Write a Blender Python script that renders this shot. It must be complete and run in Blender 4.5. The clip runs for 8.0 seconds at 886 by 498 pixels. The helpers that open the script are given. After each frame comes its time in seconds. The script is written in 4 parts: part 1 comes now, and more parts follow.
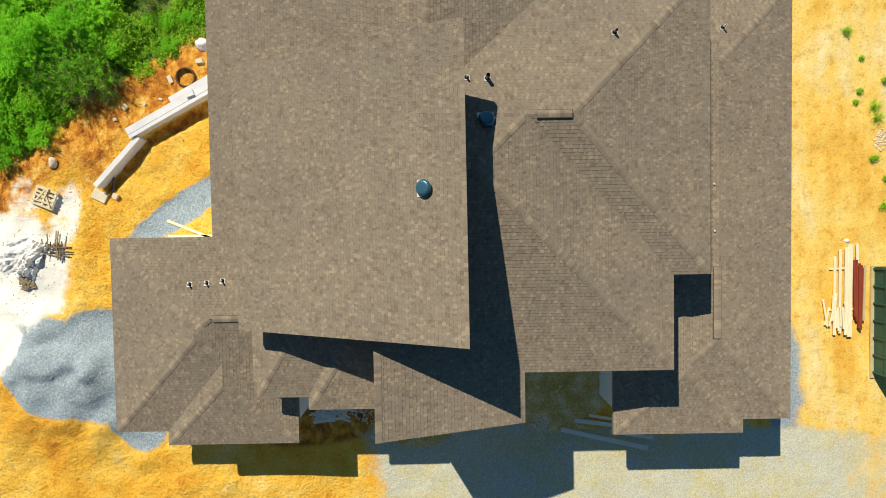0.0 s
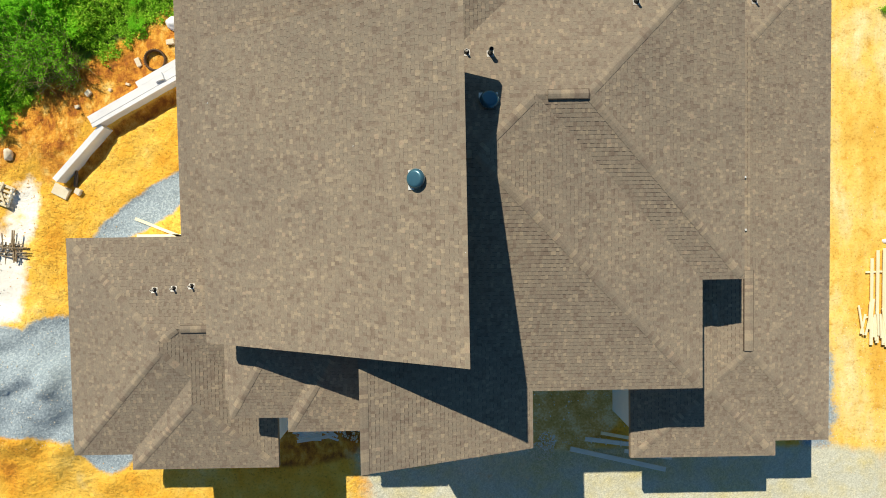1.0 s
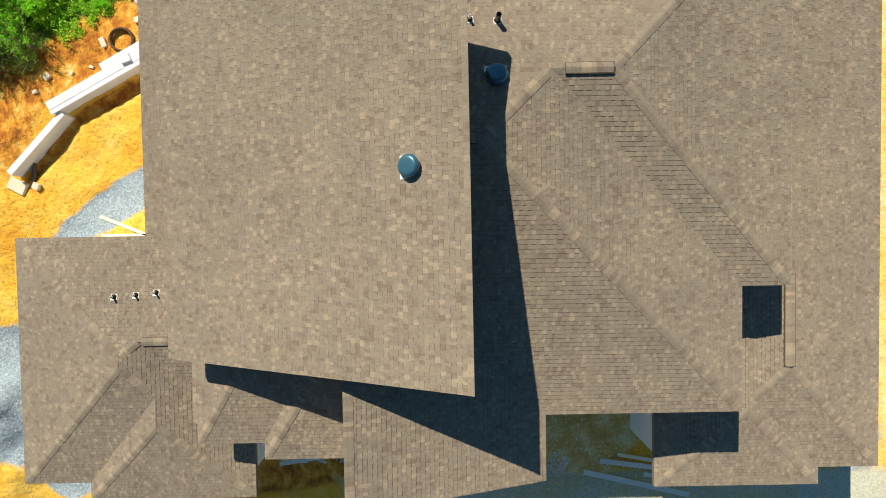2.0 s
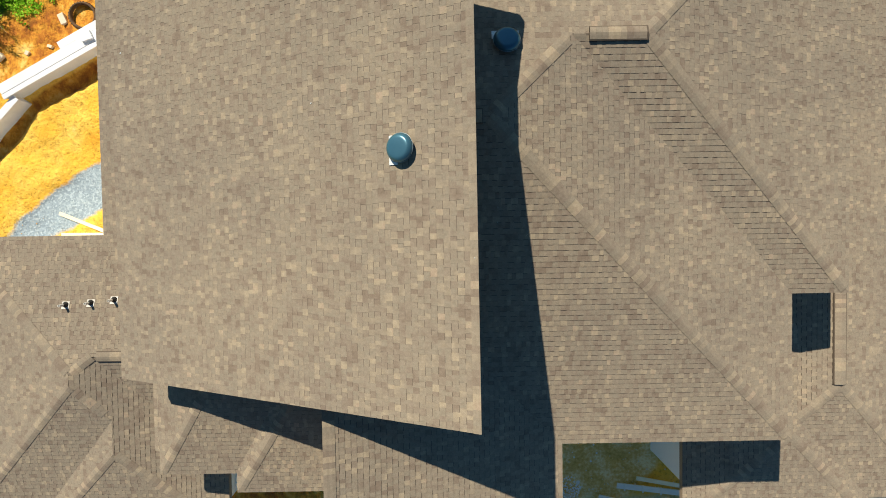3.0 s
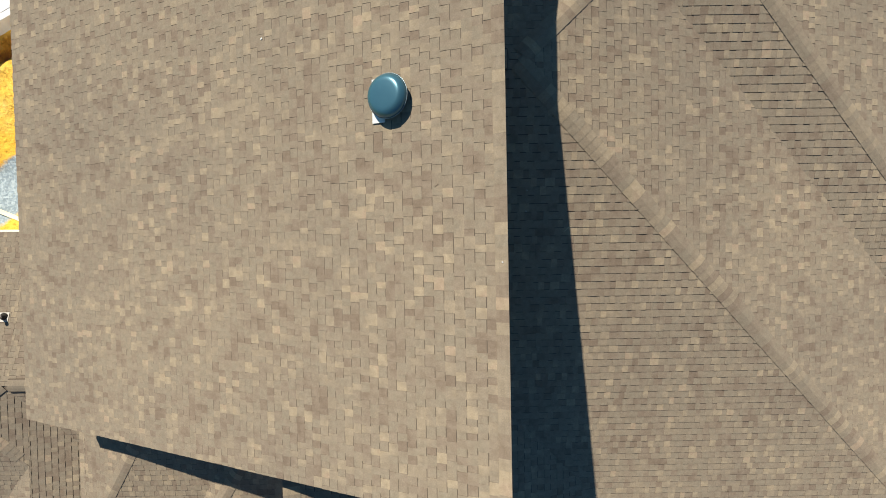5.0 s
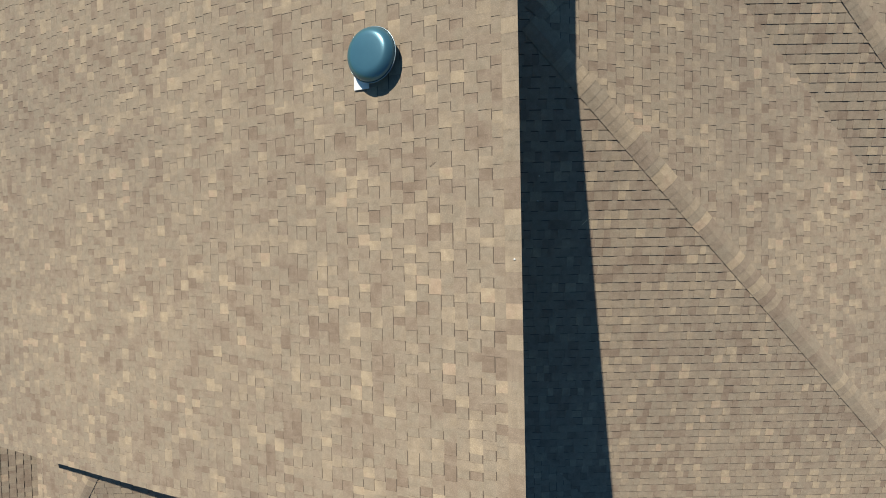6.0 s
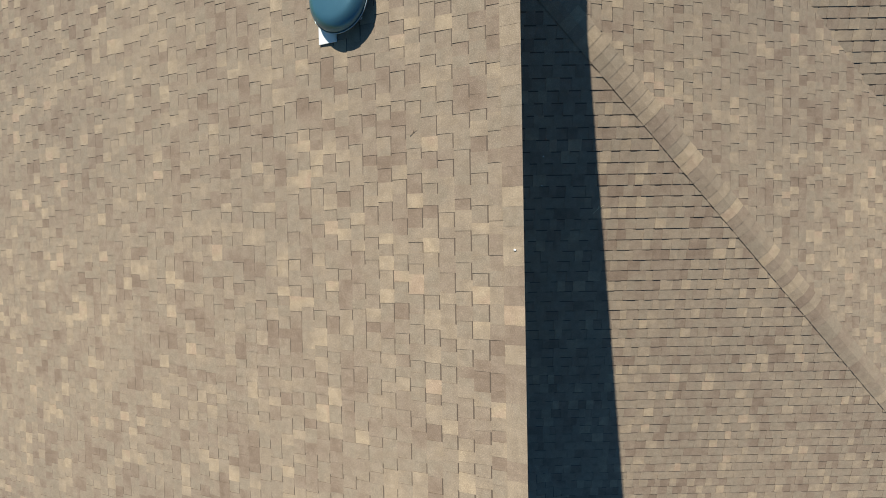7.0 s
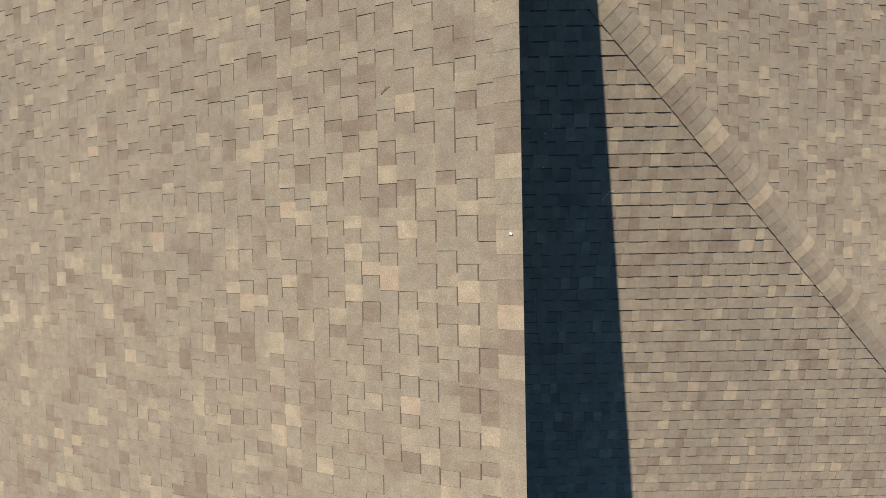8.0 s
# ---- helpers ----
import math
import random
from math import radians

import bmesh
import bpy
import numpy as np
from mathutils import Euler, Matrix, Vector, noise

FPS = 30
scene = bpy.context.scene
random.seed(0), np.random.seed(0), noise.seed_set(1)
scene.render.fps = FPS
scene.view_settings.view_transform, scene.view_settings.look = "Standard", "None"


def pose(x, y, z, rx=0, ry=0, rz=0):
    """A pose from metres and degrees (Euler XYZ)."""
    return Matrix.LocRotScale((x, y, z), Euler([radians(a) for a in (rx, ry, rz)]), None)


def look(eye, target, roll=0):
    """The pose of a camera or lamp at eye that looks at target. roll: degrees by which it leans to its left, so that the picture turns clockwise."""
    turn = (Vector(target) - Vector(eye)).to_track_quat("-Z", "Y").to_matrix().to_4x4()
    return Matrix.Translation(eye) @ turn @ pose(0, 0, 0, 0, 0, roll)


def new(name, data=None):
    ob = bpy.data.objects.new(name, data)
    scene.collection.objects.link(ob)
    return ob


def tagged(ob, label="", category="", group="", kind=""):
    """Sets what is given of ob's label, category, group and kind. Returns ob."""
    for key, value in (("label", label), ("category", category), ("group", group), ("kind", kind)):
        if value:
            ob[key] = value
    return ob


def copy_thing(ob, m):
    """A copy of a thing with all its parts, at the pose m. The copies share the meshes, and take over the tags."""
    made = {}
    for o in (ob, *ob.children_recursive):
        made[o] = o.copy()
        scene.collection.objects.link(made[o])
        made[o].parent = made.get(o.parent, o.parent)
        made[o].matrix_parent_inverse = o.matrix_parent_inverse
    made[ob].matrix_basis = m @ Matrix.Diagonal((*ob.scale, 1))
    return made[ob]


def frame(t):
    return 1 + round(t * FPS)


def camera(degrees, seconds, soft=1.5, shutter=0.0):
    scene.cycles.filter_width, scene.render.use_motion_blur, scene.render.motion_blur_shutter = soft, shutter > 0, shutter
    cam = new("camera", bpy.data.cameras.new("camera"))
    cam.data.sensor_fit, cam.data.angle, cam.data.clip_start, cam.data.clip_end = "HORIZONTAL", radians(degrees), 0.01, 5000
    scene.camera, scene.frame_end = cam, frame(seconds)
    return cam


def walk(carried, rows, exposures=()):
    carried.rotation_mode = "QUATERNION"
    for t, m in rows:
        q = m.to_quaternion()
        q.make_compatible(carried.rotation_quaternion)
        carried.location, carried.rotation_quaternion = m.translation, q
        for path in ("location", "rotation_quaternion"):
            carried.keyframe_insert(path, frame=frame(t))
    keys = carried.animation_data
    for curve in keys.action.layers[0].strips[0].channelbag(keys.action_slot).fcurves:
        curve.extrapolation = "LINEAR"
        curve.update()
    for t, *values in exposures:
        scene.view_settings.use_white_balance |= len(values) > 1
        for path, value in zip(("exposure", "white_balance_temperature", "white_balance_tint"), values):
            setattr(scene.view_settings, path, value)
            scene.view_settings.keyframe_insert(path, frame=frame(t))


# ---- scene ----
cam = camera(84.0, 8.0, 0.95)
# drone looking straight down while it sinks; AHEAD is the share of METRES that it goes down
METRES, EYE, AHEAD = 16.2, 27.4, 0.833
ROWS = [
    (0.0, 0.0, 0.0, 0.0, -0.02, -1.43, 0.97),
    (0.5, 0.0049, 0.095, -0.0012, -0.04, -1.41, 0.97),
    (1.0, 0.007, 0.1885, -0.001, -0.08, -1.45, 0.96),
    (1.5, 0.0082, 0.28, -0.0028, -0.08, -1.39, 0.96),
    (3.0, 0.0098, 0.5385, -0.0065, -0.12, -1.37, 0.94),
    (3.5, 0.0083, 0.6093, -0.0081, -0.14, -1.36, 0.96),
    (4.0, 0.005, 0.6705, -0.0084, -0.16, -1.37, 0.96),
    (4.5, 0.002, 0.7266, -0.0103, -0.16, -1.34, 0.95),
    (6.0, 0.0042, 0.866, -0.0184, -0.12, -1.37, 0.98),
    (6.5, 0.0074, 0.9049, -0.0218, -0.14, -1.37, 0.97),
    (7.0, 0.0129, 0.9383, -0.0257, -0.1, -1.42, 0.96),
    (7.5, 0.0179, 0.969, -0.03, -0.12, -1.44, 0.94),
    (8.0, 0.0214, 0.9971, -0.0334, -0.14, -1.41, 0.96),
]
walk(cam, [(t, pose(0, 0, EYE, -90) @ pose(METRES * x, METRES * AHEAD * y, METRES * z, 90 + pitch / AHEAD, roll, yaw)) for t, x, y, z, yaw, pitch, roll in ROWS],
     [(0.0, 0.06, 6850, 8), (0.8, 0.17, 6850, 8), (1.5, 0.29, 6850, 8), (3.0, 0.38, 6850, 8.5), (4.5, 0.38, 6800, 9), (6.5, 0.38, 6600, 11), (8.0, 0.38, 6550, 11.5)])

# ---- light ----
SHADE = Vector((0.56, -0.955, -1.0))          # the way the sun's rays fall
world = bpy.data.worlds.new("sky")
scene.world = world
world.use_nodes = True
wn = world.node_tree.nodes
sky = wn.new("ShaderNodeTexSky")
sky.sky_type, sky.sun_disc = "NISHITA", False
sky.sun_elevation, sky.sun_rotation = math.atan(1 / 1.107), -math.atan2(0.56, 0.955)
wn["Background"].inputs["Strength"].default_value = 0.052
sky.ozone_density, sky.dust_density = 3.0, 0.6
deep = wn.new("ShaderNodeMix")                # a deep clear blue
deep.data_type, deep.blend_type = "RGBA", "MULTIPLY"
deep.inputs[0].default_value, deep.inputs[7].default_value = 1.0, (0.58, 0.96, 1.10, 1)
world.node_tree.links.new(sky.outputs["Color"], deep.inputs[6])
world.node_tree.links.new(deep.outputs[2], wn["Background"].inputs["Color"])
sun_data = bpy.data.lights.new("sun", "SUN")
sun_data.energy, sun_data.angle, sun_data.color = 5.0, radians(0.5), (1.0, 0.91, 0.76)
sun = new("sun", sun_data)
sun.matrix_world = look(-40 * SHADE, (0, 0, 0))


# ---- materials ----
def material(name, rough=0.85, metal=0.0):
    m = bpy.data.materials.new(name)
    m.use_nodes = True
    b = m.node_tree.nodes["Principled BSDF"]
    b.inputs["Roughness"].default_value, b.inputs["Metallic"].default_value = rough, metal
    return m, m.node_tree.nodes, m.node_tree.links, b


def ramp(nodes, stops, smooth=True):
    r = nodes.new("ShaderNodeValToRGB")
    r.color_ramp.interpolation = "LINEAR" if smooth else "CONSTANT"
    e = r.color_ramp.elements
    while len(e) < len(stops):
        e.new(0.5)
    for el, (p, c) in zip(e, stops):
        el.position, el.color = p, (*c, 1)
    return r


def noise_node(nodes, links, scale, detail=4.0, coord="Object", rough=0.6, stretch=None):
    tc = nodes.new("ShaderNodeTexCoord")
    n = nodes.new("ShaderNodeTexNoise")
    n.inputs["Scale"].default_value, n.inputs["Detail"].default_value, n.inputs["Roughness"].default_value = scale, detail, rough
    if stretch:
        mp = nodes.new("ShaderNodeMapping")
        mp.inputs["Scale"].default_value = stretch
        links.new(tc.outputs[coord], mp.inputs["Vector"])
        links.new(mp.outputs["Vector"], n.inputs["Vector"])
    else:
        links.new(tc.outputs[coord], n.inputs["Vector"])
    return n


def mixer(nodes, links, kind, fac, a, b):
    m = nodes.new("ShaderNodeMix")
    m.data_type, m.blend_type = "RGBA", kind
    for socket, value in ((m.inputs[0], fac), (m.inputs[6], a), (m.inputs[7], b)):
        if hasattr(value, "is_linked"):
            links.new(value, socket)
        elif isinstance(value, tuple):
            socket.default_value = (*value, 1)
        else:
            socket.default_value = value
    return m.outputs[2]


def calc(nodes, links, op, a, b=0.0, clamp=False):
    m = nodes.new("ShaderNodeMath")
    m.operation, m.use_clamp = op, clamp
    for socket, value in ((m.inputs[0], a), (m.inputs[1], b)):
        if hasattr(value, "is_linked"):
            links.new(value, socket)
        else:
            socket.default_value = value
    return m.outputs[0]


def bump(nodes, links, bsdf, height, strength, distance):
    b = nodes.new("ShaderNodeBump")
    b.inputs["Strength"].default_value, b.inputs["Distance"].default_value = strength, distance
    links.new(height, b.inputs["Height"])
    links.new(b.outputs["Normal"], bsdf.inputs["Normal"])


def plain(name, dark, light, scale=3.0, rough=0.8, metal=0.0, fine=60.0, relief=0.003, stretch=None):
    """A surface between two tones: patches at one scale, grain at another."""
    m, n, l, b = material(name, rough, metal)
    big = noise_node(n, l, scale, 5.0, stretch=stretch)
    small = noise_node(n, l, fine, 3.0, stretch=stretch)
    both = calc(n, l, "ADD", calc(n, l, "MULTIPLY", big.outputs[0], 0.65), calc(n, l, "MULTIPLY", small.outputs[0], 0.35))
    r = ramp(n, [(0.3, dark), (0.7, light)])
    l.new(both, r.inputs[0])
    l.new(r.outputs[0], b.inputs["Base Color"])
    bump(n, l, b, small.outputs[0], 0.5, relief)
    return m


def shingle_material(name, loose, tooth, mix=0.68, batches=1.25):
    """Granule-covered shingle tab; every tab takes its own blend. The teeth of the upper layer carry the tan blends,
    the backing layer does not and runs darker.
    """
    m, n, l, b = material(name, 0.92)
    b.inputs["Diffuse Roughness"].default_value = 0.3
    b.inputs["Specular IOR Level"].default_value = 0.25
    g = n.new("ShaderNodeNewGeometry")
    place = g.outputs["Position"]
    rnd = n.new("ShaderNodeObjectInfo").outputs["Random"] if loose else g.outputs["Random Per Island"]

    def cloud(scale, detail):
        c = n.new("ShaderNodeTexNoise")
        c.inputs["Scale"].default_value, c.inputs["Detail"].default_value = scale, detail
        l.new(place, c.inputs["Vector"])
        return c.outputs[0]

    batch = cloud(2.6, 2.0)                    # bundles of one blend lie together
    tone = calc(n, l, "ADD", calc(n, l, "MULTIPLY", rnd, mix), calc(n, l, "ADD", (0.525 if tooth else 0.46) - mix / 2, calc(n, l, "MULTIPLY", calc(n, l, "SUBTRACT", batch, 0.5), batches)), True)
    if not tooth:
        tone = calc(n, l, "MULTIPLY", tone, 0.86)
    r = ramp(n, [(0.0, (0.210, 0.167, 0.132)), (0.12, (0.228, 0.183, 0.145)), (0.24, (0.254, 0.210, 0.167)), (0.38, (0.266, 0.225, 0.178)), (0.50, (0.262, 0.228, 0.181)), (0.60, (0.276, 0.234, 0.184)),
                 (0.70, (0.292, 0.246, 0.190)), (0.80, (0.320, 0.270, 0.206)), (0.90, (0.362, 0.303, 0.224)), (1.0, (0.358, 0.284, 0.216))])
    l.new(tone, r.inputs[0])
    grain = cloud(135.0, 3.0)
    gr = ramp(n, [(0.30, (0.80, 0.80, 0.80)), (0.58, (1.06, 1.06, 1.06)), (0.74, (1.42, 1.40, 1.36))])
    l.new(grain, gr.inputs[0])
    wr = ramp(n, [(0.3, (0.92, 0.92, 0.93)), (0.7, (1.07, 1.06, 1.04))])
    l.new(cloud(0.35, 5.0), wr.inputs[0])
    smear = ramp(n, [(0.35, (0.93, 0.92, 0.90)), (0.65, (1.06, 1.06, 1.06))])
    l.new(cloud(14.0, 3.0), smear.inputs[0])
    c = mixer(n, l, "MULTIPLY", 1.0, r.outputs[0], gr.outputs[0])
    c = mixer(n, l, "MULTIPLY", 1.0, c, wr.outputs[0])
    c = mixer(n, l, "MULTIPLY", 1.0, c, smear.outputs[0])
    l.new(c, b.inputs["Base Color"])
    bump(n, l, b, grain, 0.45, 0.003)
    return m


M_TOOTH, M_TOOTH_LOOSE = shingle_material("asphalt_shingle", False, True), shingle_material("asphalt_shingle_tab", True, True)
M_CAP, M_CAP_LOOSE = shingle_material("cap_shingle", False, True, 0.86, 0.6), shingle_material("cap_shingle_piece", True, True, 0.86, 0.6)
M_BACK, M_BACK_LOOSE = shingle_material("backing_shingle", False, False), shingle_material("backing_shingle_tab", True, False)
M_EDGE = plain("shingle_cut_edge", (0.070, 0.052, 0.038), (0.12, 0.092, 0.068), 8)
M_SHADOW_BAND = plain("shadow_band", (0.075, 0.058, 0.044), (0.115, 0.090, 0.070), 8)
M_FASCIA = plain("fascia_board", (0.20, 0.15, 0.11), (0.27, 0.21, 0.16), 2, 0.6)
M_SIDING = plain("white_siding", (0.84, 0.86, 0.88), (0.90, 0.91, 0.92), 1.2, 0.6)
M_DOME = plain("blue_green_metal", (0.048, 0.142, 0.205), (0.058, 0.165, 0.230), 6, 0.30, 0.40, 90, 0.0006)
M_RIM = plain("dark_metal_rim", (0.025, 0.05, 0.06), (0.035, 0.065, 0.08), 8, 0.35, 0.4, 90, 0.0006)
M_BEAD = plain("bright_bead", (0.24, 0.34, 0.40), (0.32, 0.43, 0.50), 6, 0.35, 0.5, 90, 0.0004)
M_TIN = plain("pale_flashing", (0.62, 0.66, 0.68), (0.75, 0.78, 0.80), 6, 0.4, 0.2)
M_ZINC = plain("dull_flashing", (0.38, 0.37, 0.35), (0.50, 0.49, 0.47), 6, 0.5, 0.2)
M_RUBBER = plain("black_rubber", (0.012, 0.012, 0.012), (0.03, 0.028, 0.026), 6, 0.7)
M_MUDDY = plain("muddy_rubber", (0.045, 0.025, 0.012), (0.16, 0.085, 0.035), 5, 0.8)
M_PIPE = plain("white_pipe", (0.70, 0.69, 0.66), (0.82, 0.81, 0.78), 8, 0.5)
M_CONCRETE = plain("pale_concrete", (0.64, 0.66, 0.70), (0.80, 0.82, 0.86), 1.5, 0.85, 0, 40, 0.006)
M_LUMBER = plain("fresh_lumber", (0.78, 0.70, 0.44), (0.90, 0.85, 0.65), 2.0, 0.8, 0, 30, 0.003, (1, 6, 6))
M_PALLET = plain("pallet_wood", (0.62, 0.53, 0.34), (0.80, 0.72, 0.52), 3.0, 0.85, 0, 30, 0.003, (1, 6, 6))
M_GREYWOOD = plain("weathered_lumber", (0.66, 0.68, 0.64), (0.84, 0.85, 0.80), 2.0, 0.85, 0, 30, 0.003, (1, 6, 6))
M_RED = plain("oxide_red_steel", (0.22, 0.035, 0.02), (0.33, 0.06, 0.03), 3.0, 0.6)
M_GREEN = plain("green_painted_steel", (0.014, 0.065, 0.048), (0.026, 0.095, 0.070), 1.2, 0.5, 0, 25, 0.002)
M_RUST = plain("rail_steel", (0.45, 0.38, 0.20), (0.62, 0.52, 0.30), 3.0, 0.7)
M_SHEET = plain("white_plastic_sheet", (0.74, 0.74, 0.72), (0.86, 0.86, 0.84), 2.0, 0.45)
M_TARP = plain("pale_tarp", (0.66, 0.78, 0.80), (0.82, 0.90, 0.91), 2.0, 0.5)
M_TWIG = plain("grey_brown_sticks", (0.20, 0.15, 0.09), (0.34, 0.27, 0.18), 4.0)
M_CLOD = plain("clay_clods", (0.62, 0.30, 0.03), (0.84, 0.52, 0.10), 3.0)
M_STONE = plain("pale_stone", (0.62, 0.54, 0.38), (0.80, 0.74, 0.60), 3.0)
M_STEM = plain("dry_stems", (0.20, 0.135, 0.075), (0.40, 0.29, 0.17), 6.0)
M_BARK = plain("bark", (0.08, 0.06, 0.045), (0.16, 0.12, 0.09), 5.0)


def leaf_material(name, stops):
    m, n, l, b = material(name, 0.8)
    b.inputs["Specular IOR Level"].default_value = 0.2
    g = n.new("ShaderNodeNewGeometry")
    r = ramp(n, stops)
    l.new(g.outputs["Random Per Island"], r.inputs[0])
    patch = n.new("ShaderNodeTexNoise")
    patch.inputs["Scale"].default_value = 0.5
    l.new(g.outputs["Position"], patch.inputs["Vector"])
    pr = ramp(n, [(0.35, (0.85, 0.9, 0.8)), (0.65, (1.15, 1.1, 1.05))])
    l.new(patch.outputs[0], pr.inputs[0])
    c = mixer(n, l, "MULTIPLY", 1.0, r.outputs[0], pr.outputs[0])
    l.new(c, b.inputs["Base Color"])
    tl = n.new("ShaderNodeBsdfTranslucent")
    l.new(c, tl.inputs["Color"])
    mx = n.new("ShaderNodeMixShader")
    mx.inputs[0].default_value = 0.28
    l.new(b.outputs[0], mx.inputs[1])
    l.new(tl.outputs[0], mx.inputs[2])
    l.new(mx.outputs[0], n["Material Output"].inputs["Surface"])
    return m


M_LEAF = leaf_material("spring_leaves", [(0.0, (0.11, 0.42, 0.012)), (0.5, (0.21, 0.66, 0.020)), (1.0, (0.36, 0.80, 0.050))])
M_WEED = leaf_material("weeds", [(0.0, (0.12, 0.34, 0.012)), (0.5, (0.25, 0.58, 0.024)), (1.0, (0.48, 0.74, 0.08))])


def ground_material():
    m, n, l, b = material("clay_and_gravel", 0.95)

    def share(name):
        a = n.new("ShaderNodeAttribute")
        a.attribute_name = name
        return a.outputs["Fac"]

    def spread(name, noise_out, amount, lo, hi):
        v = calc(n, l, "ADD", share(name), calc(n, l, "MULTIPLY", calc(n, l, "SUBTRACT", noise_out, 0.5), amount))
        r = n.new("ShaderNodeMapRange")
        r.interpolation_type = "SMOOTHSTEP"
        r.inputs["From Min"].default_value, r.inputs["From Max"].default_value = lo, hi
        l.new(v, r.inputs["Value"])
        return r.outputs[0]

    wide, mid, fine = noise_node(n, l, 0.22, 6), noise_node(n, l, 1.1, 6), noise_node(n, l, 9.0, 4)
    clay = ramp(n, [(0.34, (0.62, 0.25, 0.016)), (0.41, (0.77, 0.375, 0.030)), (0.48, (0.84, 0.475, 0.052)), (0.58, (0.87, 0.56, 0.10)), (0.72, (0.90, 0.74, 0.34))])
    l.new(calc(n, l, "ADD", calc(n, l, "MULTIPLY", wide.outputs[0], 0.6), calc(n, l, "MULTIPLY", mid.outputs[0], 0.4)), clay.inputs[0])
    # the dark end paints the small shadows among the crumbs
    crumbs = ramp(n, [(0.30, (0.68, 0.60, 0.50)), (0.43, (1, 1, 1)), (0.72, (1.15, 1.15, 1.18))])
    l.new(fine.outputs[0], crumbs.inputs[0])
    c = mixer(n, l, "MULTIPLY", 1.0, clay.outputs[0], crumbs.outputs[0])
    split = noise_node(n, l, 3.2, 9, rough=0.74)
    crack = n.new("ShaderNodeMapRange")
    crack.interpolation_type = "SMOOTHSTEP"
    crack.inputs["From Min"].default_value, crack.inputs["From Max"].default_value = 0.37, 0.48
    l.new(split.outputs[0], crack.inputs["Value"])
    broken = noise_node(n, l, 0.55, 3)
    where = ramp(n, [(0.44, (0.12, 0.12, 0.12)), (0.62, (1, 1, 1))])
    l.new(broken.outputs[0], where.inputs[0])
    loose = calc(n, l, "MULTIPLY", where.outputs[0], share("crumbly"))
    # low spots between clods, coloured brown for the shadows in them
    shaded_gaps = calc(n, l, "MULTIPLY", calc(n, l, "SUBTRACT", 1.0, crack.outputs[0]), loose)
    c = mixer(n, l, "MIX", calc(n, l, "MULTIPLY", shaded_gaps, 0.20), c, (0.50, 0.20, 0.02))
    streak = noise_node(n, l, 0.42, 6, rough=0.62, stretch=(1.0, 0.38, 1.0))
    dusty = ramp(n, [(0.32, (0.69, 0.37, 0.045)), (0.44, (0.77, 0.465, 0.080)), (0.53, (0.82, 0.57, 0.135)), (0.62, (0.79, 0.61, 0.24)), (0.72, (0.85, 0.75, 0.42))])
    l.new(streak.outputs[0], dusty.inputs[0])
    scuff = ramp(n, [(0.34, (0.80, 0.66, 0.46)), (0.46, (1, 1, 1)), (0.60, (1.04, 1.06, 1.12))])
    l.new(noise_node(n, l, 1.7, 7, rough=0.7).outputs[0], scuff.inputs[0])
    c = mixer(n, l, "MIX", spread("dusty", wide.outputs[0], 0.9, 0.2, 0.6), c, mixer(n, l, "MULTIPLY", 0.85, mixer(n, l, "MULTIPLY", 1.0, dusty.outputs[0], scuff.outputs[0]), crumbs.outputs[0]))
    bank = ramp(n, [(0.36, (0.20, 0.060, 0.010)), (0.45, (0.46, 0.155, 0.014)), (0.53, (0.74, 0.34, 0.035)), (0.64, (0.88, 0.60, 0.17))])
    shards = noise_node(n, l, 2.6, 7, rough=0.72, stretch=(1.0, 0.55, 1.0))
    l.new(calc(n, l, "ADD", calc(n, l, "MULTIPLY", mid.outputs[0], 0.45), calc(n, l, "MULTIPLY", shards.outputs[0], 0.55)), bank.inputs[0])
    c = mixer(n, l, "MIX", spread("bank", mid.outputs[0], 1.0, 0.35, 0.75), c, bank.outputs[0])
    # brown earth in the house's shade, reddened and paled to lift that shade
    shaded_earth = ramp(n, [(0.34, (0.50, 0.30, 0.060)), (0.48, (0.74, 0.50, 0.15)), (0.60, (0.90, 0.76, 0.42))])
    l.new(calc(n, l, "ADD", calc(n, l, "MULTIPLY", mid.outputs[0], 0.6), calc(n, l, "MULTIPLY", fine.outputs[0], 0.4)), shaded_earth.inputs[0])
    c = mixer(n, l, "MIX", spread("shaded_earth", mid.outputs[0], 0.6, 0.35, 0.7), c, shaded_earth.outputs[0])
    pebble = n.new("ShaderNodeTexVoronoi")
    pebble.inputs["Scale"].default_value = 16.0
    tc = n.new("ShaderNodeTexCoord")
    l.new(tc.outputs["Object"], pebble.inputs["Vector"])
    grey = ramp(n, [(0.0, (0.20, 0.26, 0.31)), (0.5, (0.29, 0.365, 0.425)), (1.0, (0.44, 0.53, 0.59))])
    l.new(pebble.outputs["Color"], grey.inputs[0])
    c = mixer(n, l, "MIX", spread("gravel", calc(n, l, "ADD", calc(n, l, "MULTIPLY", mid.outputs[0], 0.6), calc(n, l, "MULTIPLY", fine.outputs[0], 0.4)), 1.1, 0.28, 0.62), c, grey.outputs[0])
    sand = ramp(n, [(0.0, (0.43, 0.44, 0.36)), (1.0, (0.67, 0.68, 0.57))])
    l.new(pebble.outputs["Color"], sand.inputs[0])
    stain = ramp(n, [(0.44, (1, 1, 1)), (0.62, (1.04, 0.93, 0.62))])
    l.new(calc(n, l, "ADD", calc(n, l, "MULTIPLY", mid.outputs[0], 0.5), calc(n, l, "MULTIPLY", wide.outputs[0], 0.5)), stain.inputs[0])
